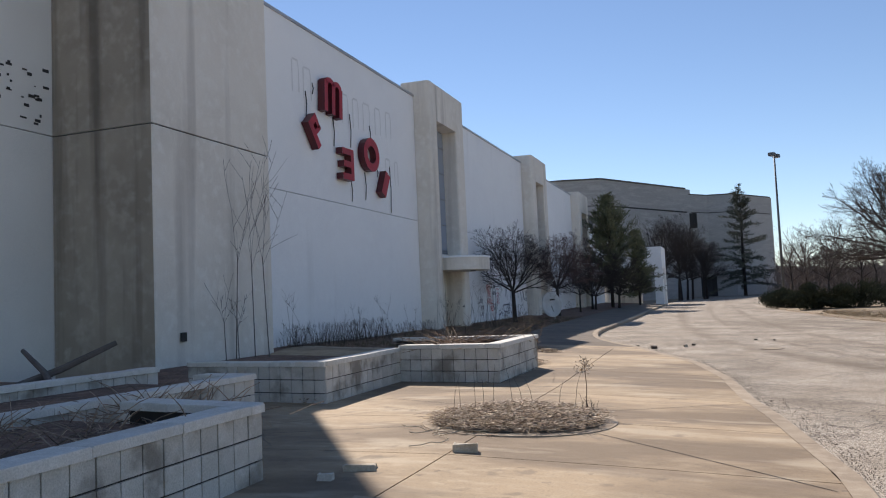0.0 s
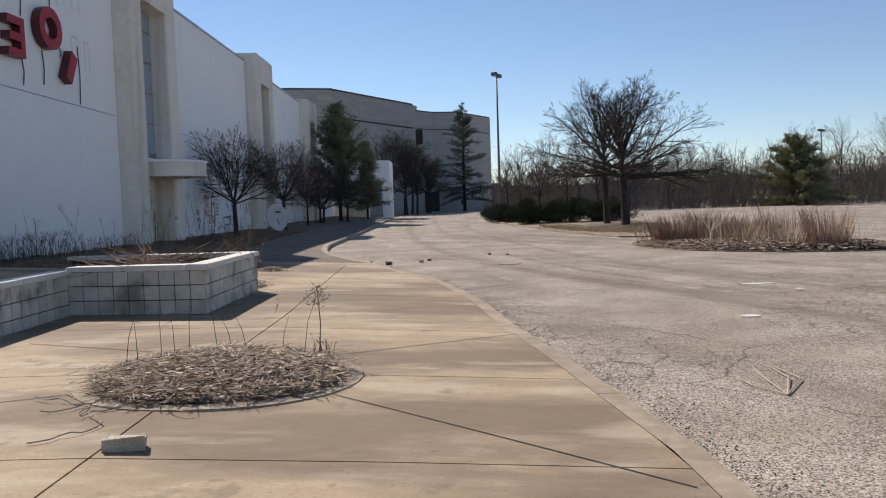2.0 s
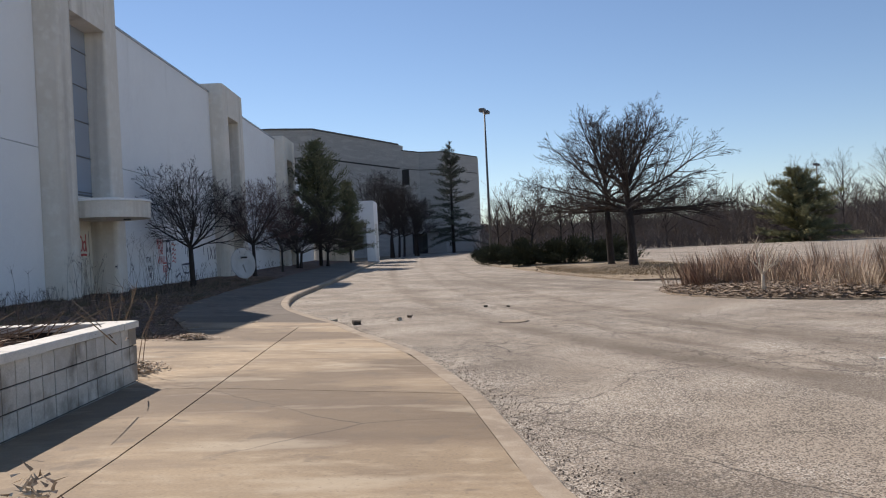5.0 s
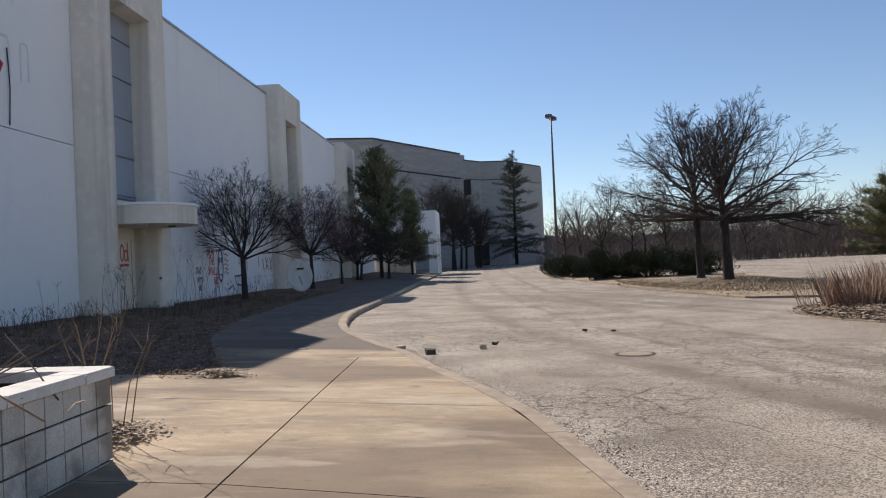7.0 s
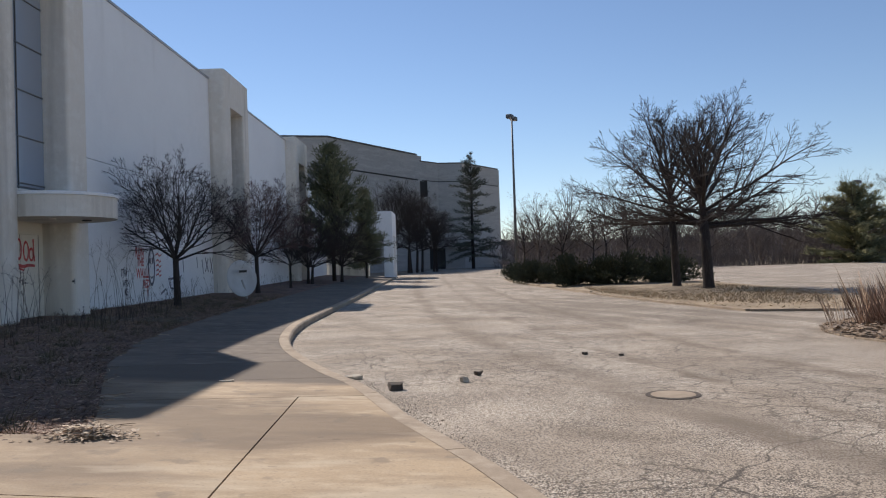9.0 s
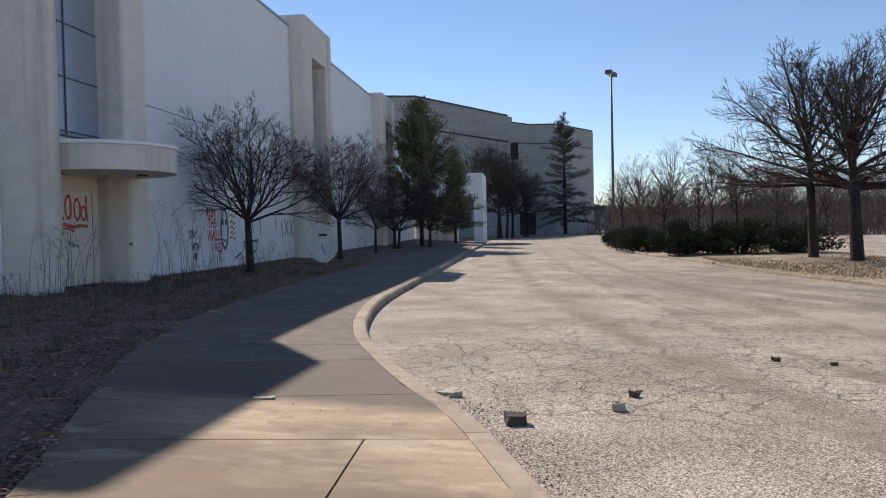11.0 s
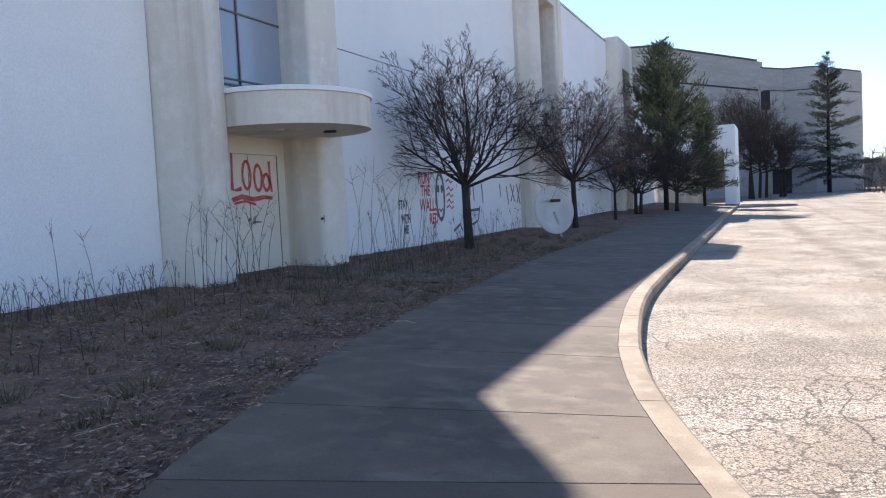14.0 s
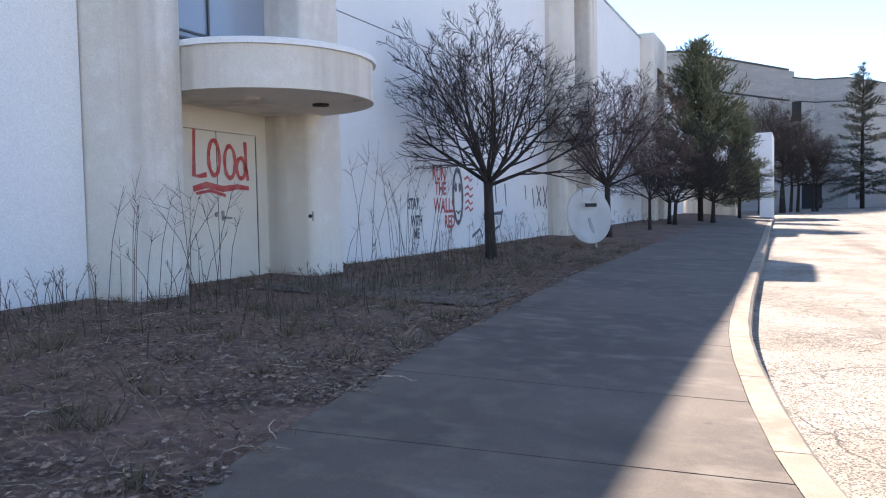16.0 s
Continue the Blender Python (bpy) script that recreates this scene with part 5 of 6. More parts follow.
for k in range(2600):
    y = rnd.uniform(4.5, 27)
    x = edge(y) + 0.02 + abs(rnd.gauss(0, 0.22))
    s = 0.004 + 0.008 * rnd.random() ** 3
    pebble.add([(x - s, y, 0.0), (x + s * 0.3, y - s, 0.0), (x + s, y + s * 0.5, 0.0), (x - s * 0.2, y + s, 0.0), (x, y, s * rnd.uniform(0.5, 1.0) + 0.004)], [(0, 1, 4), (1, 2, 4), (2, 3, 4), (3, 0, 4)])
ob = part("gravel_bits", pebble, GRIT)
tagged(ob, "scattered stone chips and crumbs of asphalt", "gravel", kind="stuff")

# cord tangle by the pit
cord = thing("cord_tangle", (-3.1, 9.7, 0.18), "tangle of pale plant stalks and cord on the walk", "cord")
m = Mesh()
for k in range(7):
    x, y, a = -3.0 + rnd.uniform(-0.3, 0.3), 9.9 + rnd.uniform(-0.5, 0.3), rnd.uniform(0, 6.28)
    pts = []
    for _ in range(14):
        a += rnd.uniform(-0.7, 0.9)
        x, y = x + 0.07 * math.cos(a), y + 0.07 * math.sin(a)
        pts.append((x, y, ground_z(x, y) + 0.008 + rnd.uniform(0, 0.03)))
    m.tube(pts, [0.005] * 14, 4)
part("cord", m, STRING, cord)
stick = thing("fallen_twigs", (2.5, 10.26, 0), "bundle of pale bent stalks on the asphalt", "twig")
m = Mesh()
for ex, ey, bow in ((2.79, 11.37, 0.10), (2.83, 11.30, 0.17), (2.34, 10.9, -0.08), (2.64, 11.36, -0.03)):
    m.tube([(2.5, 10.26, 0.012), ((2.5 + ex) / 2 + bow, 10.26 + (ey - 10.26) * 0.5, 0.022), (ex, ey, 0.012)], [0.007, 0.006, 0.004], 5)
part("twigs", m, STRING, stick)
cover = thing("manhole_cover", (1.5, 25.05, 0), "flat rusty round drain cover in the asphalt", "manhole cover")
part("frame", Mesh().tube([(1.5, 25.05, -0.02), (1.5, 25.05, 0.010)], [0.32, 0.315], 32), ROCK, cover)
part("lid", Mesh().tube([(1.5, 25.05, 0.0), (1.5, 25.05, 0.014)], [0.26, 0.255], 32), KERB, cover, "dull tan lid")
for k, (x, y, sx, sy) in enumerate(((5.47, 18.32, 0.3, 0.08), (5.78, 17.34, 0.1, 0.07), (3.85, 14.49, 0.13, 0.09))):
    ob = part("pale_patch", Mesh().prism([(x + sx * math.cos(a) * (1 + 0.15 * math.sin(5 * a)), y + sy * math.sin(a)) for a in [6.2832 * j / 14 for j in range(14)]], fall(y) - 0.01, fall(y) + 0.014), CAP)
    tagged(ob, "worn pale patch of old road paint", "paint patch", kind="structure")

# ---- beds: litter, weeds, brush ----
litter, tuft = Mesh(), Mesh()
rnd = random.Random(7)
for k in range(15000):
    y = 22.6 + 30 * rnd.random() ** 1.5
    x = bed_edge(y) - (bed_edge(y) + 12.8) * rnd.random() ** 1.25 + (rnd.gauss(0.05, 0.08) if k % 9 == 0 else -0.02)
    leaves(litter, [(x, y, ground_z(x, y) - 0.035 + rnd.uniform(0, 0.035))], rnd, 0.036)
for k in range(20000):
    y = 24 + 22 * rnd.random()
    x = bed_edge(y) + 0.06 - (bed_edge(y) + 12.6) * rnd.random() ** 1.6
    if noise.noise((x * 0.6, y * 0.6, 6)) > -0.02:
        leaves(litter, [(x, y, ground_z(x, y) - 0.03 + rnd.uniform(0, 0.04))], rnd, 0.032)
ob = part("leaf_litter", litter, LEAF_DARK)
tagged(ob, "dark brown dead leaves over the bed", "leaf litter", kind="stuff")
for k in range(15000):
    y = 22.8 + 32 * rnd.random() ** 1.3
    x = bed_edge(y) - 0.05 - (bed_edge(y) + 12.8) * rnd.random()
    h = rnd.uniform(0.02, 0.10) * (1.8 if noise.noise((x * 0.8, y * 0.8, 0)) > 0.2 else 1)
    z = ground_z(x, y) - 0.05
    a, b, w = rnd.uniform(-2.0, 2.0) * h, rnd.uniform(-2.0, 2.0) * h, rnd.uniform(0.003, 0.006)
    tuft.add([(x - w, y, z), (x + w, y + w, z), (x + a, y + b, z + h)], [(0, 1, 2)])
ob = part("dead_grass", tuft, STEM)
tagged(ob, "matted dead grass and stalks in the bed", "grass", kind="stuff")
clump = Mesh()
for k in range(260):
    y = 23.0 + 30 * rnd.random() ** 1.2
    x = bed_edge(y) - 0.1 - (bed_edge(y) + 12.6) * rnd.random()
    size = rnd.uniform(0.06, 0.2)
    for _ in range(34):
        a, r = rnd.uniform(0, 6.28), size * rnd.random()
        gx, gy = x + r * math.cos(a), y + r * math.sin(a)
        h, w = size * rnd.uniform(0.4, 1.2), rnd.uniform(0.003, 0.006)
        z = ground_z(gx, gy) - 0.05
        clump.add([(gx - w, gy, z), (gx + w, gy + w, z), (gx + math.cos(a) * h * rnd.uniform(0, 1.2), gy + math.sin(a) * h * rnd.uniform(0, 1.2), z + h)], [(0, 1, 2)])
ob = part("grass_tufts", clump, TUFT)
tagged(ob, "dull greenish brown grass tufts in the bed", "grass", kind="stuff")
stray, bits = Mesh(), Mesh()
for k in range(1100):
    y = 23.0 + 24 * rnd.random() ** 1.5
    x, a = bed_edge(y) + 0.08 - 4.5 * rnd.random() ** 1.8, rnd.uniform(0, 6.28)
    big = 1.0 if k < 140 else rnd.uniform(0.35, 0.6)
    bend = rnd.uniform(-0.35, 0.35)
    pts = []
    for _ in range(6):
        pts.append((x, y, ground_z(x, y) - (0.0 if x > bed_edge(y) - 0.1 else 0.025) + rnd.uniform(0.004, 0.035)))
        a += bend + rnd.uniform(-0.2, 0.2)
        st = rnd.uniform(0.04, 0.10) * big
        x, y = x + st * math.cos(a), y + st * math.sin(a)
    (stray if k < 110 else bits).tube(pts, [w * (0.6 + 0.4 * big) for w in (0.0045, 0.0045, 0.004, 0.004, 0.003, 0.002)], 3)
ob = part("stalk_bits", bits, STEM)
tagged(ob, "short brown stalks strewn over the bed", "stalks", kind="stuff")
ob = part("fallen_stalks", stray, STALK)
tagged(ob, "long pale curled stalks along the bed's edge", "stalks", kind="stuff")
m = Mesh()
for (y0, y1, n, h0, h1, xa, xb) in ((22, 29, 420, 0.12, 0.85, -12.75, -11.6), (29, 34.8, 110, 0.1, 0.55, -12.75, -11.6), (21.5, 34, 14, 1.0, 1.9, -12.7, -12.0), (30, 35, 30, 0.15, 0.5, -12.6, -11.6), (34.5, 36.3, 22, 0.4, 1.6, -12.0, -11.4), (40.6, 43.6, 24, 0.8, 2.4, -12.6, -11.6), (44, 55, 60, 0.3, 1.0, -12.7, -11.8), (56, 75, 60, 0.3, 1.0, -12.7, -11.5), (40, 43, 40, 0.2, 0.6, -11.6, -9.6), (34.8, 39.6, 110, 0.08, 0.38, -11.5, -9.6), (28, 40, 60, 0.1, 0.3, -11.5, -8.6)):
    stems(m, [(rnd.uniform(xa, xb), rnd.uniform(y0, y1), 0) for _ in range(n)], rnd, h0, h1, 0.0055, 0.4, 5)
m.v = [(x, y, z + 0.42) for x, y, z in m.v]
ob = part("dead_weeds", m, WEED)
tagged(ob, "tall thin dead weed stems against the wall", "weeds", kind="stuff")
# saplings before the tower
for k, (x, y, h, sd) in enumerate(((-11.6, 19.6, 6.4, 71), (-11.5, 18.0, 2.4, 72), (-11.6, 18.7, 2.0, 73))):
    bare_tree((x, y, 0.44), h, h * 0.42, 0.014 if h > 4 else 0.012, h * 0.16, "thin bare sapling standing against the tower", sd, limbs=4, kids=(2, 3, 2), depth=1, clumps=3 if h > 4 else 1, bark=BARK_GREY, twig=BARK_GREY, rise=(1.1, 1.45))
# brush on the planters
brush = thing("brush_pile", (-4.9, 16.9, 0.72), "heap of dry pale twigs on the planter soil", "brush")
m = Mesh()
for k in range(150):
    x, y = -4.9 + rnd.gauss(0, 0.45), 16.9 + rnd.gauss(0, 0.6)
    d = heading(rnd.uniform(0, 6.28), rnd.uniform(-0.05, 0.55)) * rnd.uniform(0.4, 1.1)
    m.tube([(x, y, 0.74 + rnd.uniform(0, 0.12)), (x + d.x * 0.6, y + d.y * 0.6, 0.78 + abs(d.z) * 0.6), (x + d.x, y + d.y, 0.76 + abs(d.z))], [0.008, 0.006, 0.003], 3, cap=False)
part("twig_heap", m, STEM, brush)["kind"] = "stuff"
brush = thing("brush_pile", (-5.2, 5.8, 0.72), "reddish dry bramble twigs in the near planter", "brush")
m = Mesh()
for k in range(330):
    y = rnd.uniform(3.0, 8.6)
    x = -5.3 + rnd.gauss(0, 0.6)
    d = heading(rnd.uniform(0, 6.28), rnd.uniform(0, 0.7)) * rnd.uniform(0.2, 0.65)
    m.tube([(x, y, 0.66), (x + d.x * 0.6, y + d.y * 0.6, 0.68 + abs(d.z) * 0.7), (x + d.x, y + d.y, 0.68 + abs(d.z))], [0.007, 0.005, 0.003], 3, cap=False)
part("twig_heap", m, REED, brush)["kind"] = "stuff"
log = thing("fallen_branch", (-8.9, 10.2, 0.7), "two grey broken branches crossed on the planter", "branch")
part("branch", Mesh().tube([(-9.4, 9.7, 0.7), (-8.9, 10.2, 0.95), (-8.4, 10.8, 1.3)], [0.06, 0.055, 0.04], 7), BARK_GREY, log)
part("branch", Mesh().tube([(-8.7, 9.9, 0.68), (-9.0, 10.0, 0.95), (-9.5, 10.1, 1.25)], [0.05, 0.045, 0.035], 7), BARK_GREY, log)
m = Mesh()
for (cx, cy, sx, sy, n) in ((-4.0, 19.15, 0.35, 0.45, 800), (-4.35, 22.9, 0.35, 0.22, 420), (-3.9, 14.9, 0.2, 0.1, 40), (-5.9, 12.1, 0.3, 0.1, 50)):
    for _ in range(n):
        x, y = cx + rnd.gauss(0, sx * 0.5), cy + rnd.gauss(0, sy * 0.5)
        z = ground_z(x, y) + 0.01 + rnd.uniform(0, 0.10) * math.exp(-((x - cx) / sx) ** 2 - ((y - cy) / sy) ** 2)
        leaves(m, [(x, y, z)], rnd, 0.036)
ob = part("leaf_drift", m, STALK)
tagged(ob, "drift of pale dead leaves against the planter", "leaf litter", kind="stuff")
sprig = thing("bare_shrub", (-4.1, 19.2, 0.15), "thin bare shrub growing at the planter's end", "shrub")
m = Mesh()
stems(m, [(-4.1 + rnd.uniform(-0.15, 0.15), 19.2 + rnd.uniform(-0.15, 0.15), 0.15) for _ in range(12)], rnd, 0.5, 1.25, 0.007, 0.5, 3)
part("stem_cluster", m, STEM, sprig)["kind"] = "stuff"
scrub = thing("bare_shrub", (-5.4, 17.6, 0.7), "thin bare shrub growing in the planter", "shrub")
m = Mesh()
stems(m, [(-5.4 + rnd.uniform(-1.2, 0.9), 17.6 + rnd.uniform(-0.4, 0.6), 0.68) for _ in range(26)], rnd, 0.3, 0.8, 0.006, 0.4, 2)
part("stem_cluster", m, STEM, scrub)["kind"] = "stuff"

# ---- sign letters, cables and spray paint ----
def flat_letter(strokes, y, z, turn, depth, label, scale=1.0, x=WALL_X):
    """A box letter standing off the wall: outlines in wall coordinates, front face and darker return."""
    t = thing("sign_letter", (x, y, z), label, "sign letter", group="red box letters on the wall")
    for pts in strokes:
        c, s = math.cos(turn), math.sin(turn)
        q = [(y + scale * (a * c - b * s), z + scale * (a * s + b * c)) for a, b in pts]
        k = len(q)
        xs = (x + 0.03, x + depth)
        side = Mesh().add([(xs[0], a, b) for a, b in q] + [(xs[1], a, b) for a, b in q], [(i, (i + 1) % k, k + (i + 1) % k, k + i) for i in range(k)])
        part("return", side, RED_DARK, t, "dark red letter side")
        part("face", Mesh().add([(xs[1] + 0.004, a, b) for a, b in q], [tuple(range(k))]), RED, t, "glossy red letter face")
    return t


def oval(rx, ry, r2x, r2y, n=20):
    """Outline pieces of a ring, each a slice."""
    out = []
    for k in range(n):
        a, b = 6.2832 * k / n, 6.2832 * (k + 1) / n
        out.append([(rx * math.cos(a), ry * math.sin(a)), (rx * math.cos(b), ry * math.sin(b)), (r2x * math.cos(b), r2y * math.sin(b)), (r2x * math.cos(a), r2y * math.sin(a))])
    return out


arch = lambda cx, n=6: [[(cx + 0.33 * math.cos(math.pi * k / n), 0.42 + 0.2 * math.sin(math.pi * k / n)), (cx + 0.33 * math.cos(math.pi * (k + 1) / n), 0.42 + 0.2 * math.sin(math.pi * (k + 1) / n)), (cx + 0.12 * math.cos(math.pi * (k + 1) / n), 0.38 + 0.07 * math.sin(math.pi * (k + 1) / n)), (cx + 0.12 * math.cos(math.pi * k / n), 0.38 + 0.07 * math.sin(math.pi * k / n))] for k in range(n)]
bar = lambda x0, x1, z0, z1: [(x0, z0), (x1, z0), (x1, z1), (x0, z1)]
flat_letter([bar(-0.66, -0.42, -0.62, 0.45), bar(-0.12, 0.12, -0.62, 0.42), bar(0.42, 0.66, -0.62, 0.42)] + arch(-0.27) + arch(0.27), 26.5, 9.3, -0.06, 0.3, "red plastic box letter hanging crooked on the white wall", 1.05)
flat_letter([bar(-0.22, 0.06, -0.6, 0.6), bar(0.06, 0.5, 0.32, 0.6), bar(0.3, 0.5, 0.0, 0.32), bar(0.06, 0.5, -0.1, 0.1)], 25.05, 7.72, 0.7, 0.3, "red plastic box letter hanging askew by its cable", 0.9)
flat_letter([bar(0.25, 0.5, -0.6, 0.6), bar(-0.45, 0.25, 0.36, 0.6), bar(-0.35, 0.25, -0.12, 0.12), bar(-0.45, 0.25, -0.6, -0.36)], 27.5, 7.0, 0.02, 0.3, "red plastic box letter turned back to front", 0.98)
flat_letter(oval(0.72, 0.66, 0.40, 0.34), 29.65, 7.7, 0.0, 0.3, "red plastic ring-shaped box letter", 1.02)
flat_letter([bar(-0.24, 0.24, -0.55, 0.55)], 30.95, 6.68, -0.5, 0.3, "red plastic box letter fragment hanging tilted", 0.95)
for k, (y, z0, z1) in enumerate(((24.9, 8.2, 9.2), (26.9, 8.7, 7.6), (28.25, 6.5, 5.7), (28.3, 9.1, 7.8), (29.5, 7.0, 5.9), (30.1, 9.0, 8.3), (30.7, 7.3, 7.0), (32.0, 7.6, 5.6), (25.4, 9.2, 9.6))):
    c = thing("loose_cable", (WALL_X, y, min(z0, z1)), "thin dark cable hanging on the white wall", "cable", group="cables on the wall")
    part("cable", Mesh().tube([(WALL_X + 0.03, y, z0), (WALL_X + 0.05, y + 0.05, (z0 + z1) / 2), (WALL_X + 0.03, y + 0.02, z1)], [0.018, 0.018, 0.018], 5), CABLE, c)


def ribbon(pts, width, x, closed=False):
    """A flat painted stroke on an upright surface at x, along (y, z) points, as one welded strip."""
    m = Mesh()
    k = len(pts)
    for i, p in enumerate(pts):
        a = Vector(pts[(i - 1) % k] if closed else pts[max(0, i - 1)])
        b = Vector(pts[(i + 1) % k] if closed else pts[min(k - 1, i + 1)])
        d = (b - a).normalized()
        s = Vector((-d.y, d.x)) * width / 2 * (1 + 0.2 * math.sin(i * 2.3 + p[0] * 9))
        m.v += [(x, *(Vector(p) - s)), (x, *(Vector(p) + s))]
    last = k if closed else k - 1
    m.f = [(2 * i, 2 * ((i + 1) % k), 2 * ((i + 1) % k) + 1, 2 * i + 1) for i in range(last)]
    return m


def ring(cy, cz, ry, rz, n=16):
    return [(cy + ry * math.cos(6.2832 * k / n), cz + rz * math.sin(6.2832 * k / n)) for k in range(n)]


ghost = thing("letter_marks", (WALL_X, 28, 9), "grey ghost marks where sign letters were removed", "wall marks")
gx = WALL_X + 0.008
for y, z, w, h in ((24.3, 9.6, 0.5, 1.2), (25.1, 9.5, 0.6, 1.2), (28.0, 9.25, 0.55, 1.2), (28.9, 9.25, 0.55, 1.25), (29.9, 9.3, 0.7, 1.2), (31.0, 9.35, 0.6, 1.2), (32.1, 9.4, 0.6, 1.2), (31.9, 7.4, 0.55, 1.1), (32.8, 7.4, 0.4, 1.1)):
    part("mark", ribbon([(y - w * 0.45, z - h * 0.5), (y - w * 0.45, z + h * 0.42)], 0.09, gx), GREY_MARK, ghost)
    part("mark", ribbon([(y - w * 0.4, z + h * 0.45), (y + w * 0.3, z + h * 0.45), (y + w * 0.42, z + h * 0.2), (y + w * 0.42, z - h * 0.45)], 0.08, gx + 0.002), GREY_MARK, ghost)
marks = thing("old_letter_marks", (-15.1, 12.5, 7), "black glue marks of removed letters on the wall", "wall marks")
for k in range(26):
    y, z = 14.4 + rnd.random() * 1.5, 6.4 + rnd.random() * 1.7
    part("mark", Mesh().box(-15.09, -15.085, y, y + rnd.uniform(0.04, 0.2), z, z + rnd.uniform(0.02, 0.09)), DARK, marks)

food = thing("door_graffiti", (-13.0, 37.9, 1.9), "red sprayed letters and underline across the doors", "graffiti")
dx = -12.998
for pts, closed in (([(37.36, 2.86), (37.34, 2.5), (37.33, 2.13), (37.45, 2.12), (37.62, 2.15)], False), (ring(37.80, 2.42, 0.13, 0.28), True), (ring(38.18, 2.37, 0.13, 0.26), True), (ring(38.46, 2.28, 0.11, 0.17), True), ([(38.58, 2.72), (38.6, 2.3), (38.63, 2.08)], False)):
    part("stroke", ribbon(pts, 0.075, dx, closed), SPRAY_RED, food)
part("underline", ribbon([(37.3, 1.92), (37.6, 1.99), (38.0, 1.93), (38.35, 1.97), (38.65, 1.95)], 0.085, dx), SPRAY_RED, food)
part("underline", ribbon([(37.35, 1.85), (37.7, 1.9), (38.05, 1.82)], 0.045, dx + 0.003), SPRAY_RED, food)


def painted_word(word, y, z, size, mat, parent, x=WALL_X + 0.006, lean=0.0, narrow=0.8):
    """Lettering in the built-in font, laid flat on the wall."""
    cu = bpy.data.curves.new("lettering", "FONT")
    cu.body, cu.size, cu.resolution_u, cu.offset = word, size, 2, 0.014
    tmp = new("lettering", cu)
    bpy.context.view_layer.update()
    me = bpy.data.meshes.new_from_object(tmp.evaluated_get(bpy.context.evaluated_depsgraph_get()))
    bpy.data.objects.remove(tmp)
    bpy.data.curves.remove(cu)
    me.transform(Matrix(((0, 0, 1, x), (narrow, lean, 0, y), (0, 1, 0, z), (0, 0, 0, 1))))
    me.materials.clear()
    me.materials.append(mat)
    return part("word", me, None, parent)


red_words = thing("wall_graffiti", (WALL_X, 46.4, 1.5), "red sprayed words in a column on the white wall", "graffiti")
for word, y, z, s in (("RUN", 45.8, 2.28, 0.50), ("THE", 45.95, 1.92, 0.46), ("WALLS", 45.85, 1.46, 0.52), ("RED", 46.5, 1.06, 0.46)):
    painted_word(word, y, z, s, SPRAY_RED, red_words, lean=0.06)
for k, z in enumerate((2.35, 2.1, 1.9, 1.7, 1.52)):
    part("scrawl", ribbon([(47.9 + 0.05 * (k % 2), z), (48.15, z + 0.08), (48.3, z - 0.04), (48.5, z + 0.03)], 0.06, WALL_X + 0.007), SPRAY_RED, red_words)
part("drip", ribbon([(46.95, 1.05), (46.96, 0.72)], 0.05, WALL_X + 0.006), SPRAY_RED, red_words)
head = thing("wall_graffiti", (WALL_X, 47.4, 1.9), "black sprayed oval mask outline on the white wall", "graffiti")
part("outline", ribbon(ring(47.42, 1.88, 0.32, 0.72), 0.13, WALL_X + 0.008, True), SPRAY_BLACK, head)
for y, z in ((47.28, 2.12), (47.56, 2.12)):
    part("spot", ribbon(ring(y, z, 0.05, 0.1, 8), 0.08, WALL_X + 0.009, True), SPRAY_BLACK, head)
part("bar", ribbon([(47.28, 1.5), (47.42, 1.42), (47.58, 1.5)], 0.06, WALL_X + 0.009), SPRAY_BLACK, head)
note = thing("wall_graffiti", (WALL_X, 44.7, 1.2), "dark sprayed words low on the white wall", "graffiti")
for word, y, z, s in (("STAY", 44.42, 1.56, 0.36), ("WITH", 44.55, 1.16, 0.34), ("ME", 44.7, 0.85, 0.34)):
    painted_word(word, y, z, s, SPRAY_BLACK, note, lean=0.05, narrow=0.7)
tags = thing("wall_graffiti", (WALL_X, 53, 1.8), "dark sprayed tags and scribbles on the white wall", "graffiti")
for pts in ([(49.3, 1.35), (50.9, 1.4)], [(49.35, 1.3), (49.6, 0.95), (50.2, 0.9), (50.7, 1.0), (50.95, 1.5)], [(50.0, 2.6), (50.05, 1.9)], [(50.3, 2.5), (50.4, 1.7)], [(51.2, 2.3), (51.3, 1.6)], [(53.2, 2.3), (53.3, 1.8)], [(54.0, 2.2), (54.2, 1.5)], [(54.5, 2.3), (55.0, 1.6)], [(55.0, 2.25), (54.5, 1.6)], [(55.3, 2.3), (55.7, 1.5)], [(55.8, 2.3), (55.3, 1.55)], [(48.4, 0.75), (49.0, 0.95), (49.2, 0.7)]):
    part("stroke", ribbon(pts, 0.09, WALL_X + 0.007), SPRAY_BLACK, tags)

# ---- dish and lamp posts ----
dish = thing("satellite_dish", (-9.9, 49.8, 0.45), "big grey dish standing on edge in the bed", "dish")
m, n = Mesh(), 32
cz, cy0, tilt = 1.27, 49.8, 0.18
prof = ((0.0, -0.16), (0.3, -0.14), (0.55, -0.08), (0.78, 0.0), (0.80, 0.015), (0.78, 0.03), (0.55, -0.05), (0.3, -0.11), (0.0, -0.13))
for r, dpt in prof:
    for k in range(n):
        a = 6.2832 * k / n
        u, w = r * math.cos(a), r * math.sin(a)
        q = Vector((-9.9, cy0, cz)) + Vector((0.6, 0.8, 0)) * u + Vector((-0.10, 0.075, 0.99)) * w + Vector((0.8, -0.6, 0.12)) * dpt
        m.v.append(tuple(q))
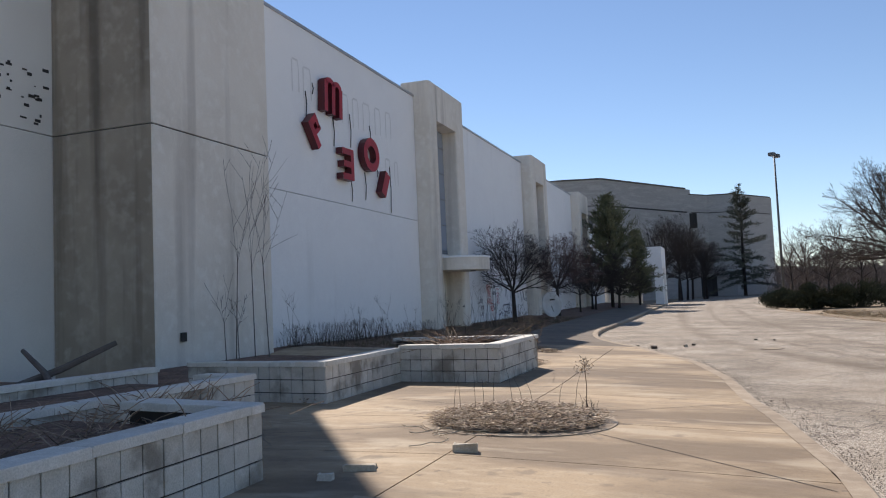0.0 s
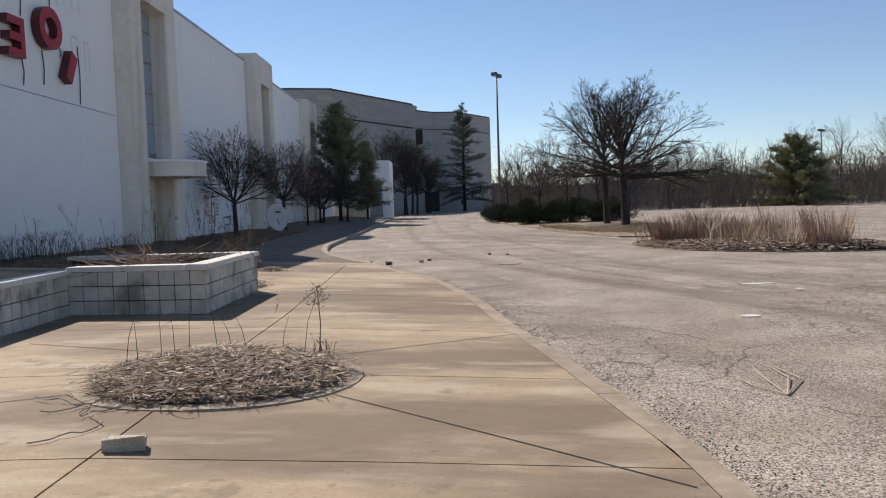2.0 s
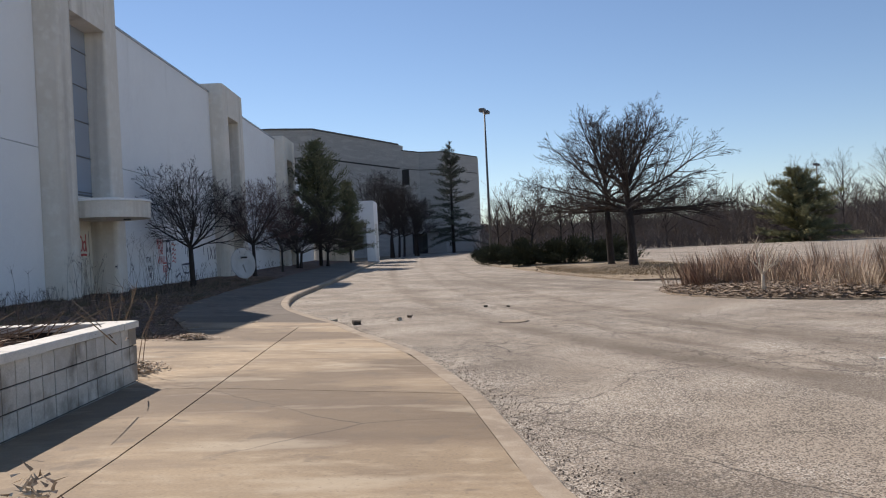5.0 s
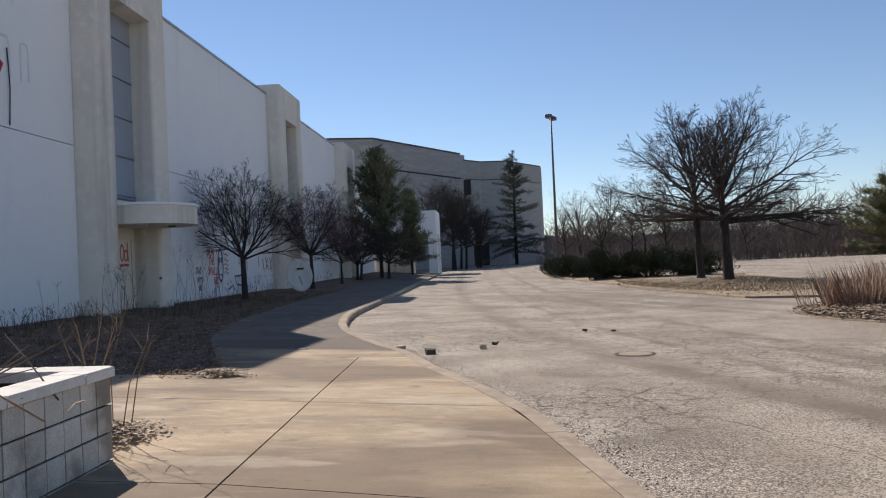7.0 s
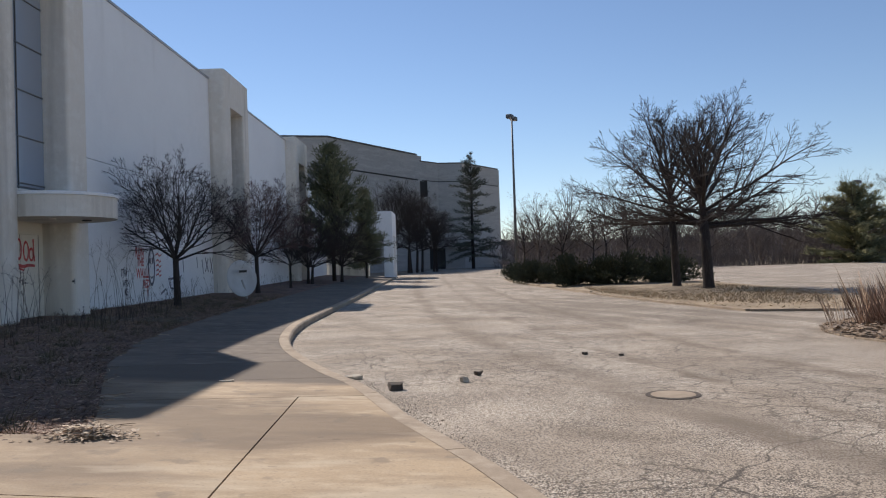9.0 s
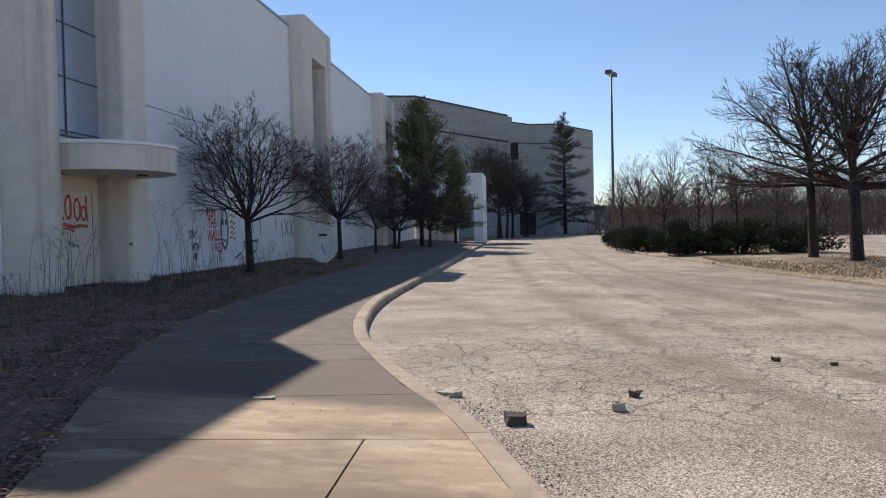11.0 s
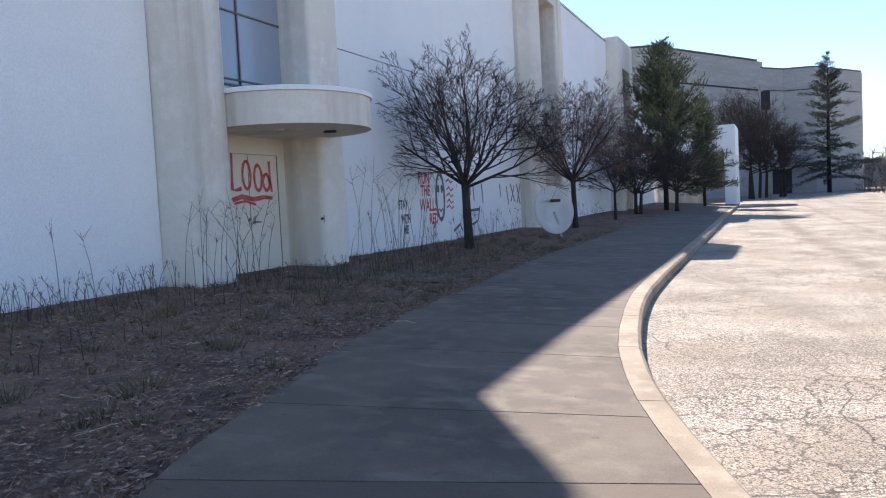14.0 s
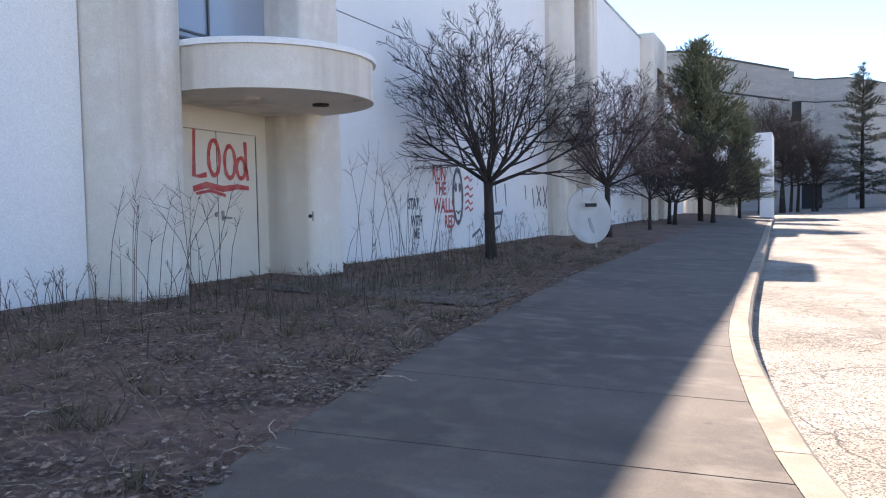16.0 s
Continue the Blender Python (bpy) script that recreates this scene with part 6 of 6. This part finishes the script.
m.f = [(i * n + k, i * n + (k + 1) % n, (i + 1) * n + (k + 1) % n, (i + 1) * n + k) for i in range(len(prof) - 1) for k in range(n)]
part("reflector", m, DISH, dish, smooth=True)
part("stand", Mesh().tube([(-9.75, 50.0, 0.35), (-9.85, 49.95, 0.9), (-9.95, 49.95, 1.2)], [0.05, 0.05, 0.05], 8), STEEL, dish)
part("badge", Mesh().prism([(-9.96, 49.60), (-9.94, 49.58), (-9.70, 49.90), (-9.72, 49.92)], 1.52, 1.62), DARK, dish, "small black mark on the dish")


def lamp_post(at, h, label, turn):
    t = thing("lamp_post", at, label, "street lamp", group="car park lamps")
    x, y, z = at
    part("base", Mesh().tube([(x, y, z - 0.1), (x, y, z + 0.7)], [0.38, 0.36], 16), KERB, t)
    part("pole", Mesh().tube([(x, y, z + 0.7), (x, y, z + h * 0.5), (x, y, z + h)], [0.17, 0.14, 0.10], 12), POLE, t, smooth=True)
    c, q = math.cos(turn), math.sin(turn)
    place = lambda pts: [(x + u * c - w * q, y + u * q + w * c, v) for u, w, v in pts]
    for s in (-1, 1):
        part("arm", Mesh().tube(place([(0, 0, z + h - 0.1), (s * 0.45, 0, z + h - 0.02)]), [0.06, 0.05], 8), POLE, t)
        box = Mesh().box(s * 0.85 - 0.5, s * 0.85 + 0.5, -0.35, 0.35, z + h - 0.25, z + h + 0.15, 0.06)
        box.v = place(box.v)
        hd = part("lamp_head", box, POLE, t)
        lens = Mesh().box(s * 0.85 - 0.4, s * 0.85 + 0.4, -0.27, 0.27, z + h - 0.27, z + h - 0.252)
        lens.v = place(lens.v)
        part("lens", lens, GLASS, hd)


lamp_post((7.05, 106.6, 0.3), 17.9, "very tall dark car park lamp with two heads", radians(70))
lamp_post((69.4, 150, 0.5), 12.7, "distant car park lamp above the woods", 0.9)

# ---- plan units to metres ----
for me in bpy.data.meshes:
    me.transform(Matrix.Scale(UNIT, 4))
for o in scene.objects:
    if o.type in {"MESH", "EMPTY"}:
        o.location = o.location * UNIT
        inv = o.matrix_parent_inverse.copy()
        inv.translation = inv.translation * UNIT
        o.matrix_parent_inverse = inv
